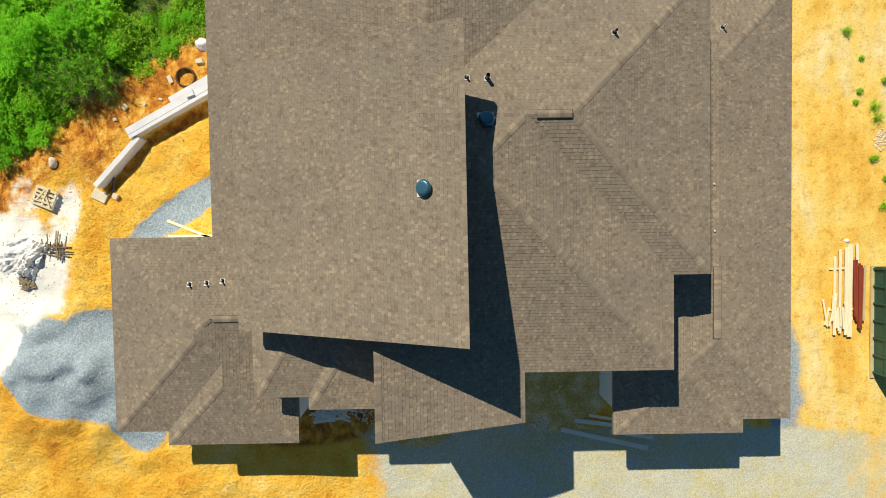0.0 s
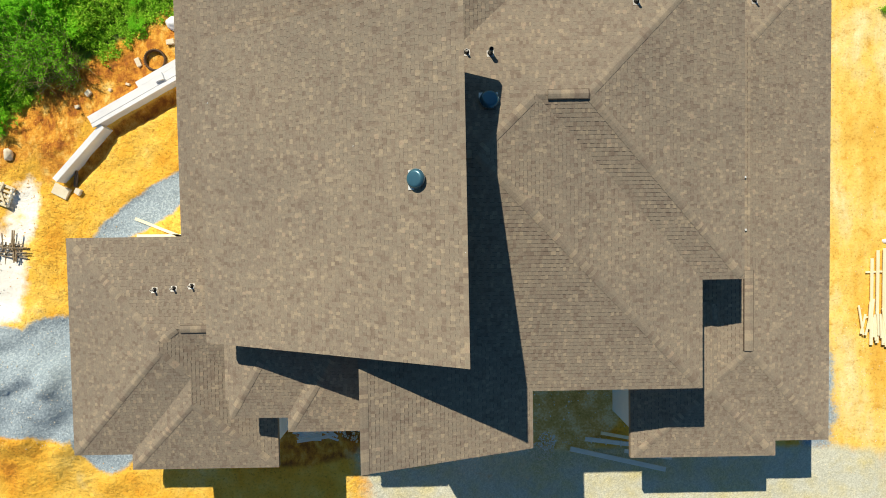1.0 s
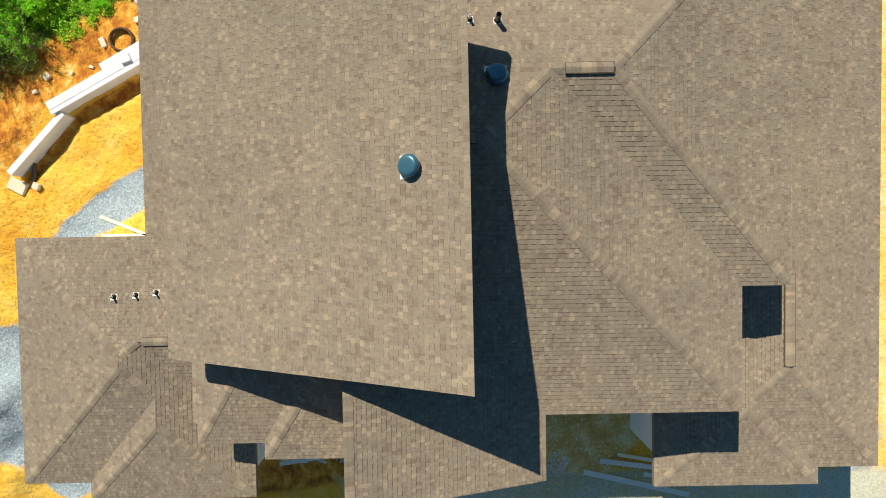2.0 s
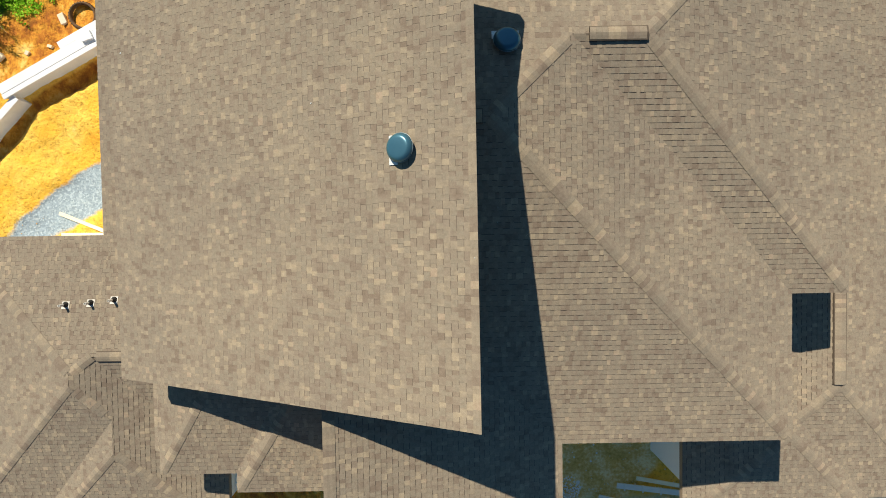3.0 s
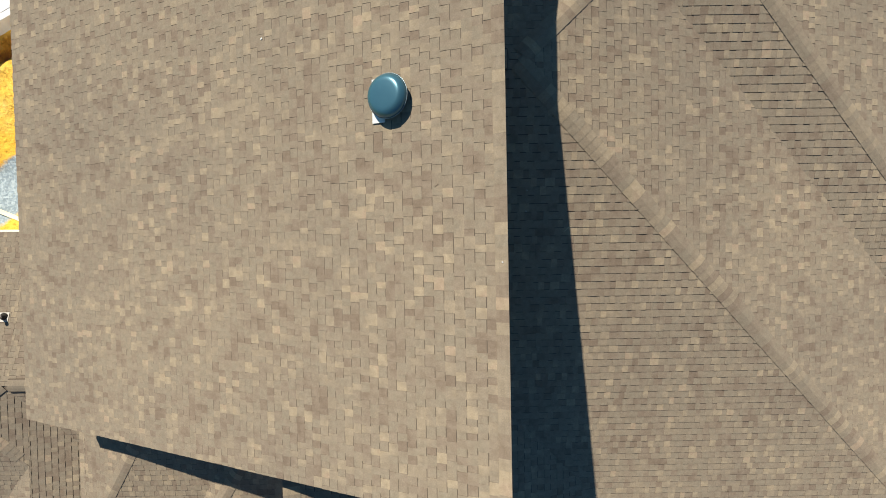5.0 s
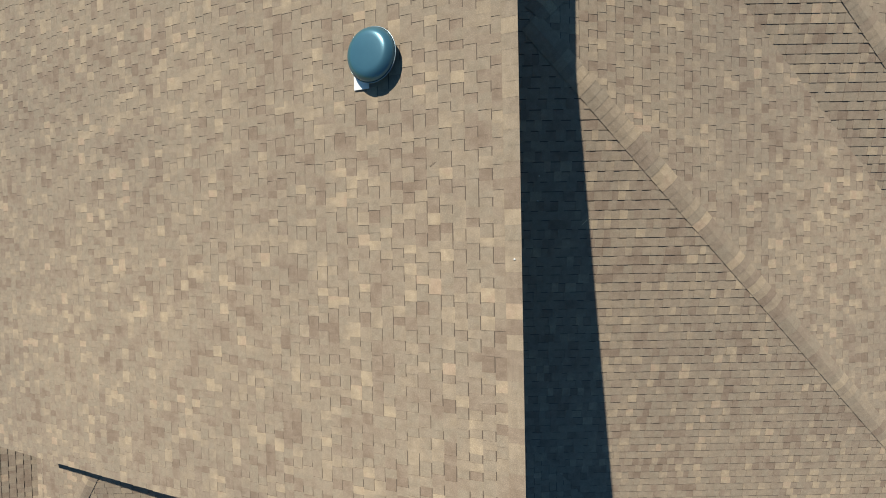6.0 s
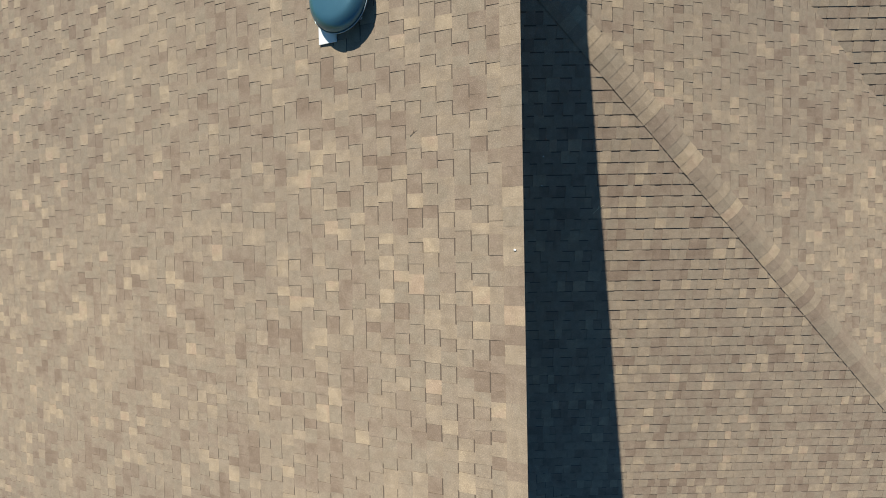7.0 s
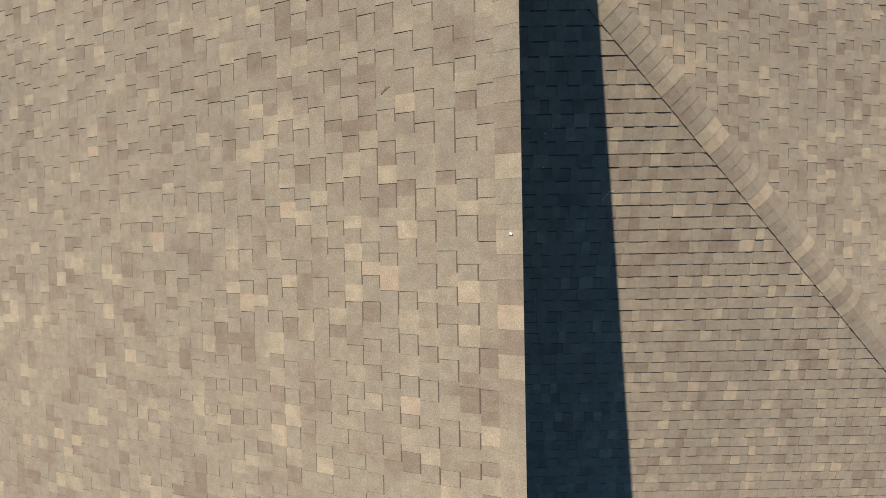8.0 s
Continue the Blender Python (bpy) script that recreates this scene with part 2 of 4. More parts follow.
    sandy = mixer(n, l, "MULTIPLY", 1.0, sand.outputs[0], stain.outputs[0])
    c = mixer(n, l, "MIX", spread("drive", calc(n, l, "ADD", calc(n, l, "MULTIPLY", mid.outputs[0], 0.5), calc(n, l, "MULTIPLY", streak.outputs[0], 0.5)), 1.1, 0.30, 0.62), c, sandy)
    c = mixer(n, l, "MIX", spread("lime", mid.outputs[0], 1.3, 0.30, 0.80), c, (0.93, 0.92, 0.86))
    turf = ramp(n, [(0.3, (0.07, 0.12, 0.018)), (0.7, (0.16, 0.27, 0.035))])
    l.new(mid.outputs[0], turf.inputs[0])
    c = mixer(n, l, "MIX", spread("green", mid.outputs[0], 0.5, 0.35, 0.65), c, turf.outputs[0])
    l.new(c, b.inputs["Base Color"])
    lumps, swells = noise_node(n, l, 3.0, 6, rough=0.7), noise_node(n, l, 0.8, 8, rough=0.66)
    calm = calc(n, l, "SUBTRACT", 1.0, calc(n, l, "ADD", calc(n, l, "MULTIPLY", share("drive"), 0.85), calc(n, l, "ADD", calc(n, l, "MULTIPLY", share("dusty"), 1.35), calc(n, l, "ADD", calc(n, l, "MULTIPLY", share("lime"), 0.8), calc(n, l, "MULTIPLY", share("gravel"), 0.7)))), True)
    relief = calc(n, l, "ADD", calc(n, l, "MULTIPLY", swells.outputs[0], 3.2), calc(n, l, "ADD", calc(n, l, "MULTIPLY", lumps.outputs[0], 1.2), calc(n, l, "MULTIPLY", fine.outputs[0], 0.5)))
    relief = calc(n, l, "SUBTRACT", relief, calc(n, l, "MULTIPLY", shaded_gaps, 0.25))
    relief = calc(n, l, "MULTIPLY", relief, calc(n, l, "ADD", calc(n, l, "MULTIPLY", calm, 0.94), 0.06))
    bump(n, l, b, calc(n, l, "ADD", relief, calc(n, l, "MULTIPLY", pebble.outputs["Distance"], calc(n, l, "ADD", 0.05, calc(n, l, "MULTIPLY", calc(n, l, "ADD", share("gravel"), share("drive")), 0.07)))), 0.85, 0.10)
    return m


M_GROUND = ground_material()


# ---- building blocks ----
def solid(name, verts, faces, mats, parent=None, slots=None, smooth=False, label=""):
    me = bpy.data.meshes.new(name)
    me.from_pydata([tuple(v) for v in verts], [], faces)
    for m in mats if isinstance(mats, (list, tuple)) else [mats]:
        me.materials.append(m)
    if slots:
        me.polygons.foreach_set("material_index", slots)
    if smooth:
        me.polygons.foreach_set("use_smooth", [True] * len(me.polygons))
    me.update()
    ob = new(name, me)
    ob.parent = parent
    return tagged(ob, label)


def part(name, bm, mat, parent=None, label="", smooth=False):
    me = bpy.data.meshes.new(name)
    bm.to_mesh(me)
    bm.free()
    me.materials.append(mat)
    if smooth:
        me.polygons.foreach_set("use_smooth", [True] * len(me.polygons))
    ob = new(name, me)
    ob.parent = parent
    return tagged(ob, label)


def empty(name, m, label, category, group="", kind=""):
    ob = new(name)
    ob.empty_display_size = 0.2
    ob.matrix_world = m
    return tagged(ob, label, category, group, kind)


def box(bm, x0, x1, y0, y1, z0, z1, m=Matrix(), bevel=0.0):
    made = bmesh.ops.create_cube(bm, size=1, matrix=m @ Matrix.Translation(((x0 + x1) / 2, (y0 + y1) / 2, (z0 + z1) / 2)) @ Matrix.Diagonal((x1 - x0, y1 - y0, z1 - z0, 1)))
    if bevel:
        edges = list({e for v in made["verts"] for e in v.link_edges})
        bmesh.ops.bevel(bm, geom=edges, offset=bevel, segments=2, affect="EDGES", profile=0.6)
    return bm


def lathe(bm, profile, steps=32, m=Matrix()):
    """A turned shape from (radius, height) pairs."""
    rings = []
    for r, z in profile:
        if r < 1e-5:
            rings.append([bm.verts.new(m @ Vector((0, 0, z)))])
        else:
            rings.append([bm.verts.new(m @ Vector((r * math.cos(a), r * math.sin(a), z))) for a in (2 * math.pi * i / steps for i in range(steps))])
    for a, b in zip(rings, rings[1:]):
        for i in range(steps):
            j = (i + 1) % steps
            q = [a[i % len(a)], a[j % len(a)], b[j % len(b)], b[i % len(b)]]
            q = list(dict.fromkeys(q))
            if len(q) > 2:
                bm.faces.new(q)
    bmesh.ops.recalc_face_normals(bm, faces=bm.faces)
    return bm


# ---- ground ----
def step(a, b, v):
    s = min(1.0, max(0.0, (v - a) / (b - a)))
    return s * s * (3 - 2 * s)


def blob(x, y, cx, cy, rx, ry, turn=0.0, soft=0.5):
    """1 inside an ellipse, falling to 0 over its rim."""
    c, s = math.cos(radians(turn)), math.sin(radians(turn))
    dx, dy = x - cx, y - cy
    d = math.hypot((dx * c + dy * s) / rx, (-dx * s + dy * c) / ry)
    return 1 - step(1 - soft * 0.5, 1 + soft * 0.5, d)


def thicket(x, y):
    """1 where leaves are left out of the wood: bare stems, and dark ground standing for shade."""
    return max(blob(x, y, -18.3, 8.15, 2.0, 1.15, 38, 0.8), blob(x, y, -15.5, 12.7, 1.7, 0.7, 15, 0.6), blob(x, y, -22.5, 11.9, 2.6, 0.6, 0, 0.6))


def trench(x, y):
    """1 in the ditch along the foot of the retaining wall; its brown also deepens the wall's shadow."""
    return max(blob(x, y, -17.05, 4.0, 2.0, 0.24, 47, 0.8), blob(x, y, -13.2, 6.78, 4.0, 0.32, 28.5, 0.8))


def tree_line(x, y):
    """Metres beyond the edge of the wood, to the north-west."""
    return (y - 4.3 - 0.60 * (x + 24)) * 0.857


def ground_height(x, y):
    h = 0.38 * (1 - step(-9, -4, x)) * (1 if y < 30 else 0)
    w = 1 - step(-13, -9, x)
    rough = 0.04 + 0.10 * w
    h += (0.02 + 0.07 * w) * (noise.ridged_multi_fractal(Vector((x * 0.45, y * 0.45, 1.7)), 1.0, 2.1, 4, 1.0, 2.0) - 1.2)
    h += rough * noise.fractal(Vector((x * 0.7, y * 0.7, 0.3)), 1.0, 2.0, 5)
    h += 0.05 * noise.noise(Vector((x * 0.15, y * 0.15, 4.0)))
    d = tree_line(x, y)
    h += 0.30 * math.exp(-((d + 2.2) / 1.5) ** 2) * w * (0.7 + 0.6 * noise.noise(Vector((x * 0.5, y * 0.5, 9))))
    h += 0.9 * blob(x, y, -21.4, -7.6, 3.6, 2.7, -35, 1.6) * (0.8 + 0.7 * noise.noise(Vector((x * 0.55, y * 0.55, 2))))
    h += 0.42 * blob(x, y, -21.5, -6.6, 1.5, 0.8, 8, 0.7) + 0.32 * blob(x, y, -19.3, -6.8, 0.55, 0.75, -20, 0.7) + 0.25 * blob(x, y, -19.9, -8.2, 1.1, 0.6, -30, 0.8)
    h += 0.35 * blob(x, y, -23.0, -1.2, 2.6, 2.2, 0, 1.6)
    h -= 0.25 * trench(x, y)
    return h


def build_ground():
    n_x, n_y, size = 400, 280, 0.25
    xs = [-50 + i * size for i in range(n_x + 1)]
    ys = [-35 + j * size for j in range(n_y + 1)]
    xs = [-2500, -600, -200, -90] + xs + [90, 200, 600, 2500]
    ys = [-2500, -600, -200, -80] + ys + [80, 200, 600, 2500]
    verts, data = [], {k: [] for k in ("dusty", "bank", "shaded_earth", "gravel", "drive", "lime", "green", "crumbly")}
    for y in ys:
        for x in xs:
            near = abs(x) < 51 and -36 < y < 36
            verts.append((x, y, ground_height(x, y) if near else 0.0))
            d = tree_line(x, y)
            data["dusty"].append(step(8, 20, x) * 0.62 + 0.14 * (1 - step(-21, -13, y)) * step(-14, -6, x))
            # the wide blob at y -10 reddens the clay to warm the eaves' shade
            data["bank"].append(0.3 * thicket(x, y) + 1.1 * trench(x, y) + 0.9 * blob(x, y, -7.6, -10.0, 5.6, 1.7, 0, 0.5) + 0.14 * (1 - step(-11, -9, y)) * (1 - step(-9, -5, x)) + 1.0 * math.exp(-((d + 1.1) / 1.3) ** 2) * (1 - step(-12, -9, x)) + 0.62 * blob(x, y, -18.7, 4.3, 0.75, 1.9, -28, 0.9) + 0.4 * blob(x, y, -23.6, 3.0, 1.2, 1.6, 0, 0.9) + 0.4 * blob(x, y, -15.6, 7.2, 1.6, 0.7, 30, 0.9) + 0.35 * blob(x, y, -21.5, -9.7, 2.6, 0.6, -20, 0.9))
            shaded_earth = max(0.75 * blob(x, y, -1.5, -11.1, 2.1, 1.0, 0, 0.9), 0.5 * blob(x, y, 17.0, -9.8, 0.9, 1.1, 0, 0.8), 0.45 * blob(x, y, 3.5, -12.2, 2.6, 1.0, 10, 0.9), 0.4 * blob(x, y, 12.5, -12.0, 2.0, 0.8, 0, 0.9), blob(x, y, 6.2, -8.0, 3.2, 3.4, 0, 0.5), blob(x, y, -5.0, -9.5, 2.4, 1.6, 0, 0.8) * 0.25)
            data["shaded_earth"].append(shaded_earth)
            g = max(blob(x, y, -21.6, -6.9, 3.1, 2.5, -42, 0.35), blob(x, y, -19.0, -6.9, 2.6, 3.1, 0, 0.45), blob(x, y, -17.0, -9.6, 1.5, 2.2, 15, 0.5),
                    0.85 * blob(x, y, -14.2, 1.65, 3.8, 0.85, 33, 0.7), 0.8 * blob(x, y, 18.8, -7.8, 1.2, 4.6, 6, 1.5))
            data["gravel"].append(g)
            drv = step(-7.0, -1.0, x + 0.25 * (y + 13)) * (1 - step(-11.2, -9.4, y + 0.9 * step(4, 9, x)))
            data["drive"].append(drv * (1 - 0.55 * step(18, 25, x)) * (1 - 0.9 * shaded_earth))
            data["crumbly"].append(1 - step(-13, -9.5, x))
            data["lime"].append(max(0.9 * blob(x, y, -24.4, -4.8, 1.5, 2.6, 0, 0.6), blob(x, y, -23.4, -1.6, 3.0, 3.2, 20, 0.5), 0.75 * blob(x, y, -20.7, 1.3, 0.9, 2.0, -18, 0.9), 0.5 * blob(x, y, -22.8, 2.2, 1.0, 1.4, 0, 0.8)))
            data["green"].append(max(step(-0.6, 1.2, d), step(28, 34, abs(x))) * (1 - 0.15 * thicket(x, y)))
    w = len(xs)
    faces = [(j * w + i, j * w + i + 1, (j + 1) * w + i + 1, (j + 1) * w + i) for j in range(len(ys) - 1) for i in range(w - 1)]
    ob = solid("ground", verts, faces, M_GROUND, smooth=True)
    for k, v in data.items():
        ob.data.attributes.new(k, "FLOAT", "POINT").data.foreach_set("value", v)
    return tagged(ob, "orange clay building site with grey gravel and pale dust", "ground", "", "structure")


build_ground()

# ---- the roofs: every face slopes towards one side, from its eave line ----
EXPOSED = 0.143                               # visible height of a course
WIDTHS = (0.09, 0.105, 0.12, 0.14, 0.165)
BUTT = {True: 0.0128, False: 0.0078}           # butt heights of the teeth and of the backing between them
TAIL = {True: 0.0042, False: 0.0015}           # their heights where the next course covers them
BAND = 0.0140                                  # dark granules at the head of the backing, painting the next course's shade
DOWN = {"W": Vector((-1, 0)), "E": Vector((1, 0)), "N": Vector((0, 1)), "S": Vector((0, -1))}
house = empty("house", Matrix(), "large new house with brown shingled hip and shed roofs", "house")
rng = random.Random(7)


class Face:
    """A roof plane: downhill side, coordinate and height of its eave, pitch, and its convex outlines in plan."""

    def __init__(self, side, eave, z, pitch, *outlines):
        self.down, self.eave, self.z, self.pitch = DOWN[side], eave, z, pitch
        self.outlines = [[Vector(p) for p in o] for o in outlines]
        run = Vector((-self.down.x, -self.down.y, pitch)).normalized()
        self.up_slope = run
        self.along = Vector((-self.down.y, self.down.x, 0))
        self.normal = self.along.cross(run)
        if self.normal.z < 0:
            self.along, self.normal = -self.along, -self.normal
        self.foot = Vector((self.down.x * eave * (self.down.x + self.down.y), self.down.y * eave * (self.down.x + self.down.y), z))

    def height(self, x, y):
        out = x * self.down.x + y * self.down.y
        edge = self.eave * (self.down.x + self.down.y)
        return self.z + self.pitch * (edge - out)

    def at(self, p):
        return Vector((p[0], p[1], self.height(p[0], p[1])))

    def flat(self, p):
        """Along the eave, and up the slope."""
        q = self.at(p) - self.foot
        return Vector((q.dot(self.along), q.dot(self.up_slope)))

    def space(self, u, v, h):
        return self.foot + self.along * u + self.up_slope * v + self.normal * h


def clip(poly, outline):
    """Cuts a polygon of (u, v) by a convex outline that runs anticlockwise."""
    for a, b in zip(outline, outline[1:] + outline[:1]):
        e = b - a
        out = []
        for p, q in zip(poly, poly[1:] + poly[:1]):
            dp, dq = e.x * (p.y - a.y) - e.y * (p.x - a.x), e.x * (q.y - a.y) - e.y * (q.x - a.x)
            if dp >= 0:
                out.append(p)
            if (dp > 0) != (dq > 0) and abs(dp - dq) > 1e-9:
                out.append(p + (q - p) * (dp / (dp - dq)))
        poly = out
        if len(poly) < 3:
            return []
    return poly


def tab_mesh(width, raised):
    hb, tail, top = BUTT[raised], TAIL[raised], EXPOSED
    v = [(0, 0, hb), (width, 0, hb), (width, top, tail), (0, top, tail), (0, 0, -0.004), (width, 0, -0.004), (width, top, -0.004), (0, top, -0.004)]
    f = [(0, 1, 2, 3), (4, 5, 1, 0), (5, 6, 2, 1), (7, 4, 0, 3)]
    slots = [0, 1, 1, 1]
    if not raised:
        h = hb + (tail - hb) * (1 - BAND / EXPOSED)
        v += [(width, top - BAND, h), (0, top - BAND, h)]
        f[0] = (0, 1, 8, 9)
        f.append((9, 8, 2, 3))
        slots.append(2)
    me = bpy.data.meshes.new("shingle")
    me.from_pydata(v, [], f)
    for m in (M_TOOTH_LOOSE if raised else M_BACK_LOOSE, M_EDGE, M_SHADOW_BAND):
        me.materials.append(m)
    me.polygons.foreach_set("material_index", slots)
    return me


TAB_MESHES = {(w, r): tab_mesh(w, r) for w in WIDTHS for r in (False, True)}


def shingle(face, parent, nearby=None):
    """Courses of laminated tabs over a roof plane. nearby: a stretch of the plan (x0, x1, y0, y1) whose tabs are objects of their own."""
    verts, faces, slots, loose = [], [], [], 0
    for outline in face.outlines:
        flat = [face.flat(p) for p in outline]
        area = sum(a.x * b.y - b.x * a.y for a, b in zip(flat, flat[1:] + flat[:1]))
        if area < 0:
            flat.reverse()
        u_lo, u_hi = min(p.x for p in flat), max(p.x for p in flat)
        v_lo, v_hi = min(p.y for p in flat), max(p.y for p in flat)
        for j in range(int(math.floor(v_lo / EXPOSED)) - 1, int(v_hi / EXPOSED) + 1):
            v0 = j * EXPOSED
            u, raised = u_lo - rng.random() * 0.3, rng.random() < 0.5
            while u < u_hi:
                w = rng.choice(WIDTHS)
                raised = not raised if rng.random() < 0.93 else raised
                top = v0 + EXPOSED
                quad = [Vector((u, v0)), Vector((u + w, v0)), Vector((u + w, top)), Vector((u, top))]
                left, u = u, u + w
                cut = clip(quad, flat)
                if not cut:
                    continue
                whole = len(cut) == 4 and all((c - q).length < 1e-6 for c, q in zip(cut, quad))
                centre = face.space(left + w / 2, v0 + EXPOSED / 2, 0)
                if nearby and whole and loose < 330 and nearby[0] < centre.x < nearby[1] and nearby[2] < centre.y < nearby[3]:
                    ob = new("shingle", TAB_MESHES[w, raised])
                    ob.parent = parent
                    o, a, s, nn = face.space(left, v0, rng.uniform(-0.0014, 0.0004)), face.along, face.up_slope, face.normal
                    ob.matrix_world = Matrix(((a.x, s.x, nn.x, o.x), (a.y, s.y, nn.y, o.y), (a.z, s.z, nn.z, o.z), (0, 0, 0, 1)))
                    loose += 1
                    continue
                hb, tail = BUTT[raised] + rng.uniform(-0.0016, 0.0006), TAIL[raised]
                body, band = cut, []
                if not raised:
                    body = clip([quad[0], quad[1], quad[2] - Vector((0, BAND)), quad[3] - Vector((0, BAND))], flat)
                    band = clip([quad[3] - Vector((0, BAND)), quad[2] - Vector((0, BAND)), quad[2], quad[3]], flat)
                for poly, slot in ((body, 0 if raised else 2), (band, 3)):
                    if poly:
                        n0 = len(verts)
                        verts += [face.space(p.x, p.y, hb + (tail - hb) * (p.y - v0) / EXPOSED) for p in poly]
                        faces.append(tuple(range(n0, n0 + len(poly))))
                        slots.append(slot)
                for p, q in zip(cut, cut[1:] + cut[:1]):
                    if min(p.y, q.y) > top - 1e-5:
                        continue
                    n0 = len(verts)
                    hp, hq = hb + (tail - hb) * (p.y - v0) / EXPOSED, hb + (tail - hb) * (q.y - v0) / EXPOSED
                    verts += [face.space(p.x, p.y, -0.004), face.space(q.x, q.y, -0.004), face.space(q.x, q.y, hq), face.space(p.x, p.y, hp)]
                    faces.append((n0, n0 + 1, n0 + 2, n0 + 3))
                    slots.append(1)
    ob = solid("shingling", verts, faces, [M_TOOTH, M_EDGE, M_BACK, M_SHADOW_BAND], parent, slots)
    return tagged(ob, "", "", "", "stuff")


def slab(bm, face, depth):
    """The boarded deck of a roof plane with its fascia."""
    for o in face.outlines:
        top = [bm.verts.new(face.at(p) - Vector((0, 0, 0.006))) for p in o]
        low = [bm.verts.new(face.at(p) - Vector((0, 0, depth))) for p in o]
        bm.faces.new(top)
        bm.faces.new(low[::-1])
        for i in range(len(o)):
            j = (i + 1) % len(o)
            bm.faces.new((low[i], low[j], top[j], top[i]))


def cap_line(a, b, side_a, side_b, parent, width=0.16, length=EXPOSED, loose=False, lift=0.012, thick=0.009):
    """Overlapping cap pieces from the low end a to the high end b; side_a and side_b run down the two roof planes."""
    a, b = Vector(a), Vector(b)
    t = (b - a).normalized()
    sa, sb = Vector(side_a), Vector(side_b)
    sa, sb = (sa - t * sa.dot(t)).normalized(), (sb - t * sb.dot(t)).normalized()
    up = Vector((0, 0, 1)) - t * t.z
    up.normalize()
    rows = [(sa, width, -0.002), (sa, width * 0.45, 0.003), (sa, 0, 0.0), (sb, width * 0.45, 0.003), (sb, width, -0.002)]

    def piece(at, hi, lo):
        v = []
        for along, h in ((0.0, hi), (length + 0.03, lo)):
            v += [at + t * along + s * d + up * (h + k) for s, d, k in rows]
        v += [at + s * d + up * (-0.02) for s, d, k in rows]
        f = [(i, i + 1, i + 6, i + 5) for i in range(4)] + [(i + 10, i + 11, i + 1, i) for i in range(4)]
        return v, f

    count = int((b - a).length / length)
    verts, faces, slots = [], [], []
    data = None
    for i in range(count):
        at = a + t * (i * length)
        hi, lo = lift + thick, lift + 0.004
        if loose:
            if data is None:
                v, f = piece(Vector((0, 0, 0)), hi, lo)
                data = bpy.data.meshes.new("ridge_cap")
                data.from_pydata([tuple(p) for p in v], [], f)
                data.materials.append(M_CAP_LOOSE)
                data.materials.append(M_EDGE)
                data.polygons.foreach_set("material_index", [0] * 4 + [1] * 4)
            ob = new("ridge_cap", data)
            ob.parent = parent
            ob.location = at
            continue
        v, f = piece(at, hi, lo)
        n0 = len(verts)
        verts += v
        faces += [tuple(n0 + k for k in q) for q in f]
        slots += [0] * 4 + [1] * 4
    if verts:
        tagged(solid("ridge_capping", verts, faces, [M_CAP, M_EDGE], parent, slots), "", "", "", "stuff")


def roof(label, faces, depth=0.2, nearby=None, near_face=0):
    """One part for every roof plane; the shingling waits until all else stands."""
    decks, jobs = [], []
    for i, f in enumerate(faces):
        bm = bmesh.new()
        slab(bm, f, depth)
        ob = part("roof", bm, M_FASCIA, house, label)
        ob.data.materials.append(M_EDGE)
        for p in ob.data.polygons:
            p.material_index = 1 if p.normal.z > 0.3 else 0
        decks.append(ob)
        jobs.append(lambda f=f, ob=ob, near=nearby if i == near_face else None: shingle(f, ob, near))
    return decks[0], jobs


def down(face):
    return -face.up_slope


LOW, MID = 3.8, 6.8
later = []

# tall shed roof
BIG = Face("W", -8.68, 6.72, 0.45, [(-8.68, -3.9), (0.842, -3.86), (0.795, 7.17), (-8.68, 7.17)])
big_roof, jobs = roof("tall brown shingled shed roof", [BIG], 0.24, (-2.2, 0.55, -1.75, 0.65))
later += jobs
TOP = BIG.height(0.83, 0)

# lower gable behind it
NW_ = Face("W", -8.68, 6.72, 0.2135, [(-8.68, 7.0), (-0.5, 7.0), (-0.5, 15), (-8.68, 15)])
NE_ = Face("E", 5.0, 6.895, 0.286, [(-0.5, 5.6), (5.0, 5.6), (5.0, 15), (-0.5, 15)])
north_roof, jobs = roof("brown shingled gable roof behind the shed roof", [NW_, NE_])
later += jobs

# middle hips
M1S = Face("S", -5.88, MID, 0.2867, [(3.36, -5.88), (9.655, -5.88), (1.25, 2.5), (-2.74, 2.5), (-2.74, 0.3)])
M1E = Face("E", 9.655, MID, 0.2859, [(9.655, -5.88), (9.655, 2.0), (3.25, 4.49), (1.25, 2.5)])
M2S = Face("S", -1.85, MID, 0.2888, [(3.1, 4.49), (3.1, -1.85), (11.2, -1.85), (4.98, 4.49)])
M2E = Face("E", 11.2, MID, 0.2944, [(11.2, -1.85), (11.2, 10.85), (4.98, 4.49)])
MN = Face("N", 10.85, MID, 0.288, [(-2.74, 2.5), (1.25, 2.5), (3.25, 4.49), (3.25, 10.85), (-2.74, 10.85)], [(3.25, 4.49), (4.98, 4.49), (11.2, 10.85), (3.25, 10.85)])
mid_roof, jobs = roof("brown shingled hip roof with a ridge vent", [M1S, M1E, M2S, M2E, MN], 0.2, (1.6, 4.4, -1.9, 0.2))
later += jobs

# east-facing shed over the entrance
TRI = Face("E", 3.36, MID, 0.303, [(-2.74, -8.03), (3.36, -8.03), (3.36, -5.88), (-2.74, 0.6)])
tri_roof, jobs = roof("brown shingled shed roof over the entrance", [TRI])
later += jobs

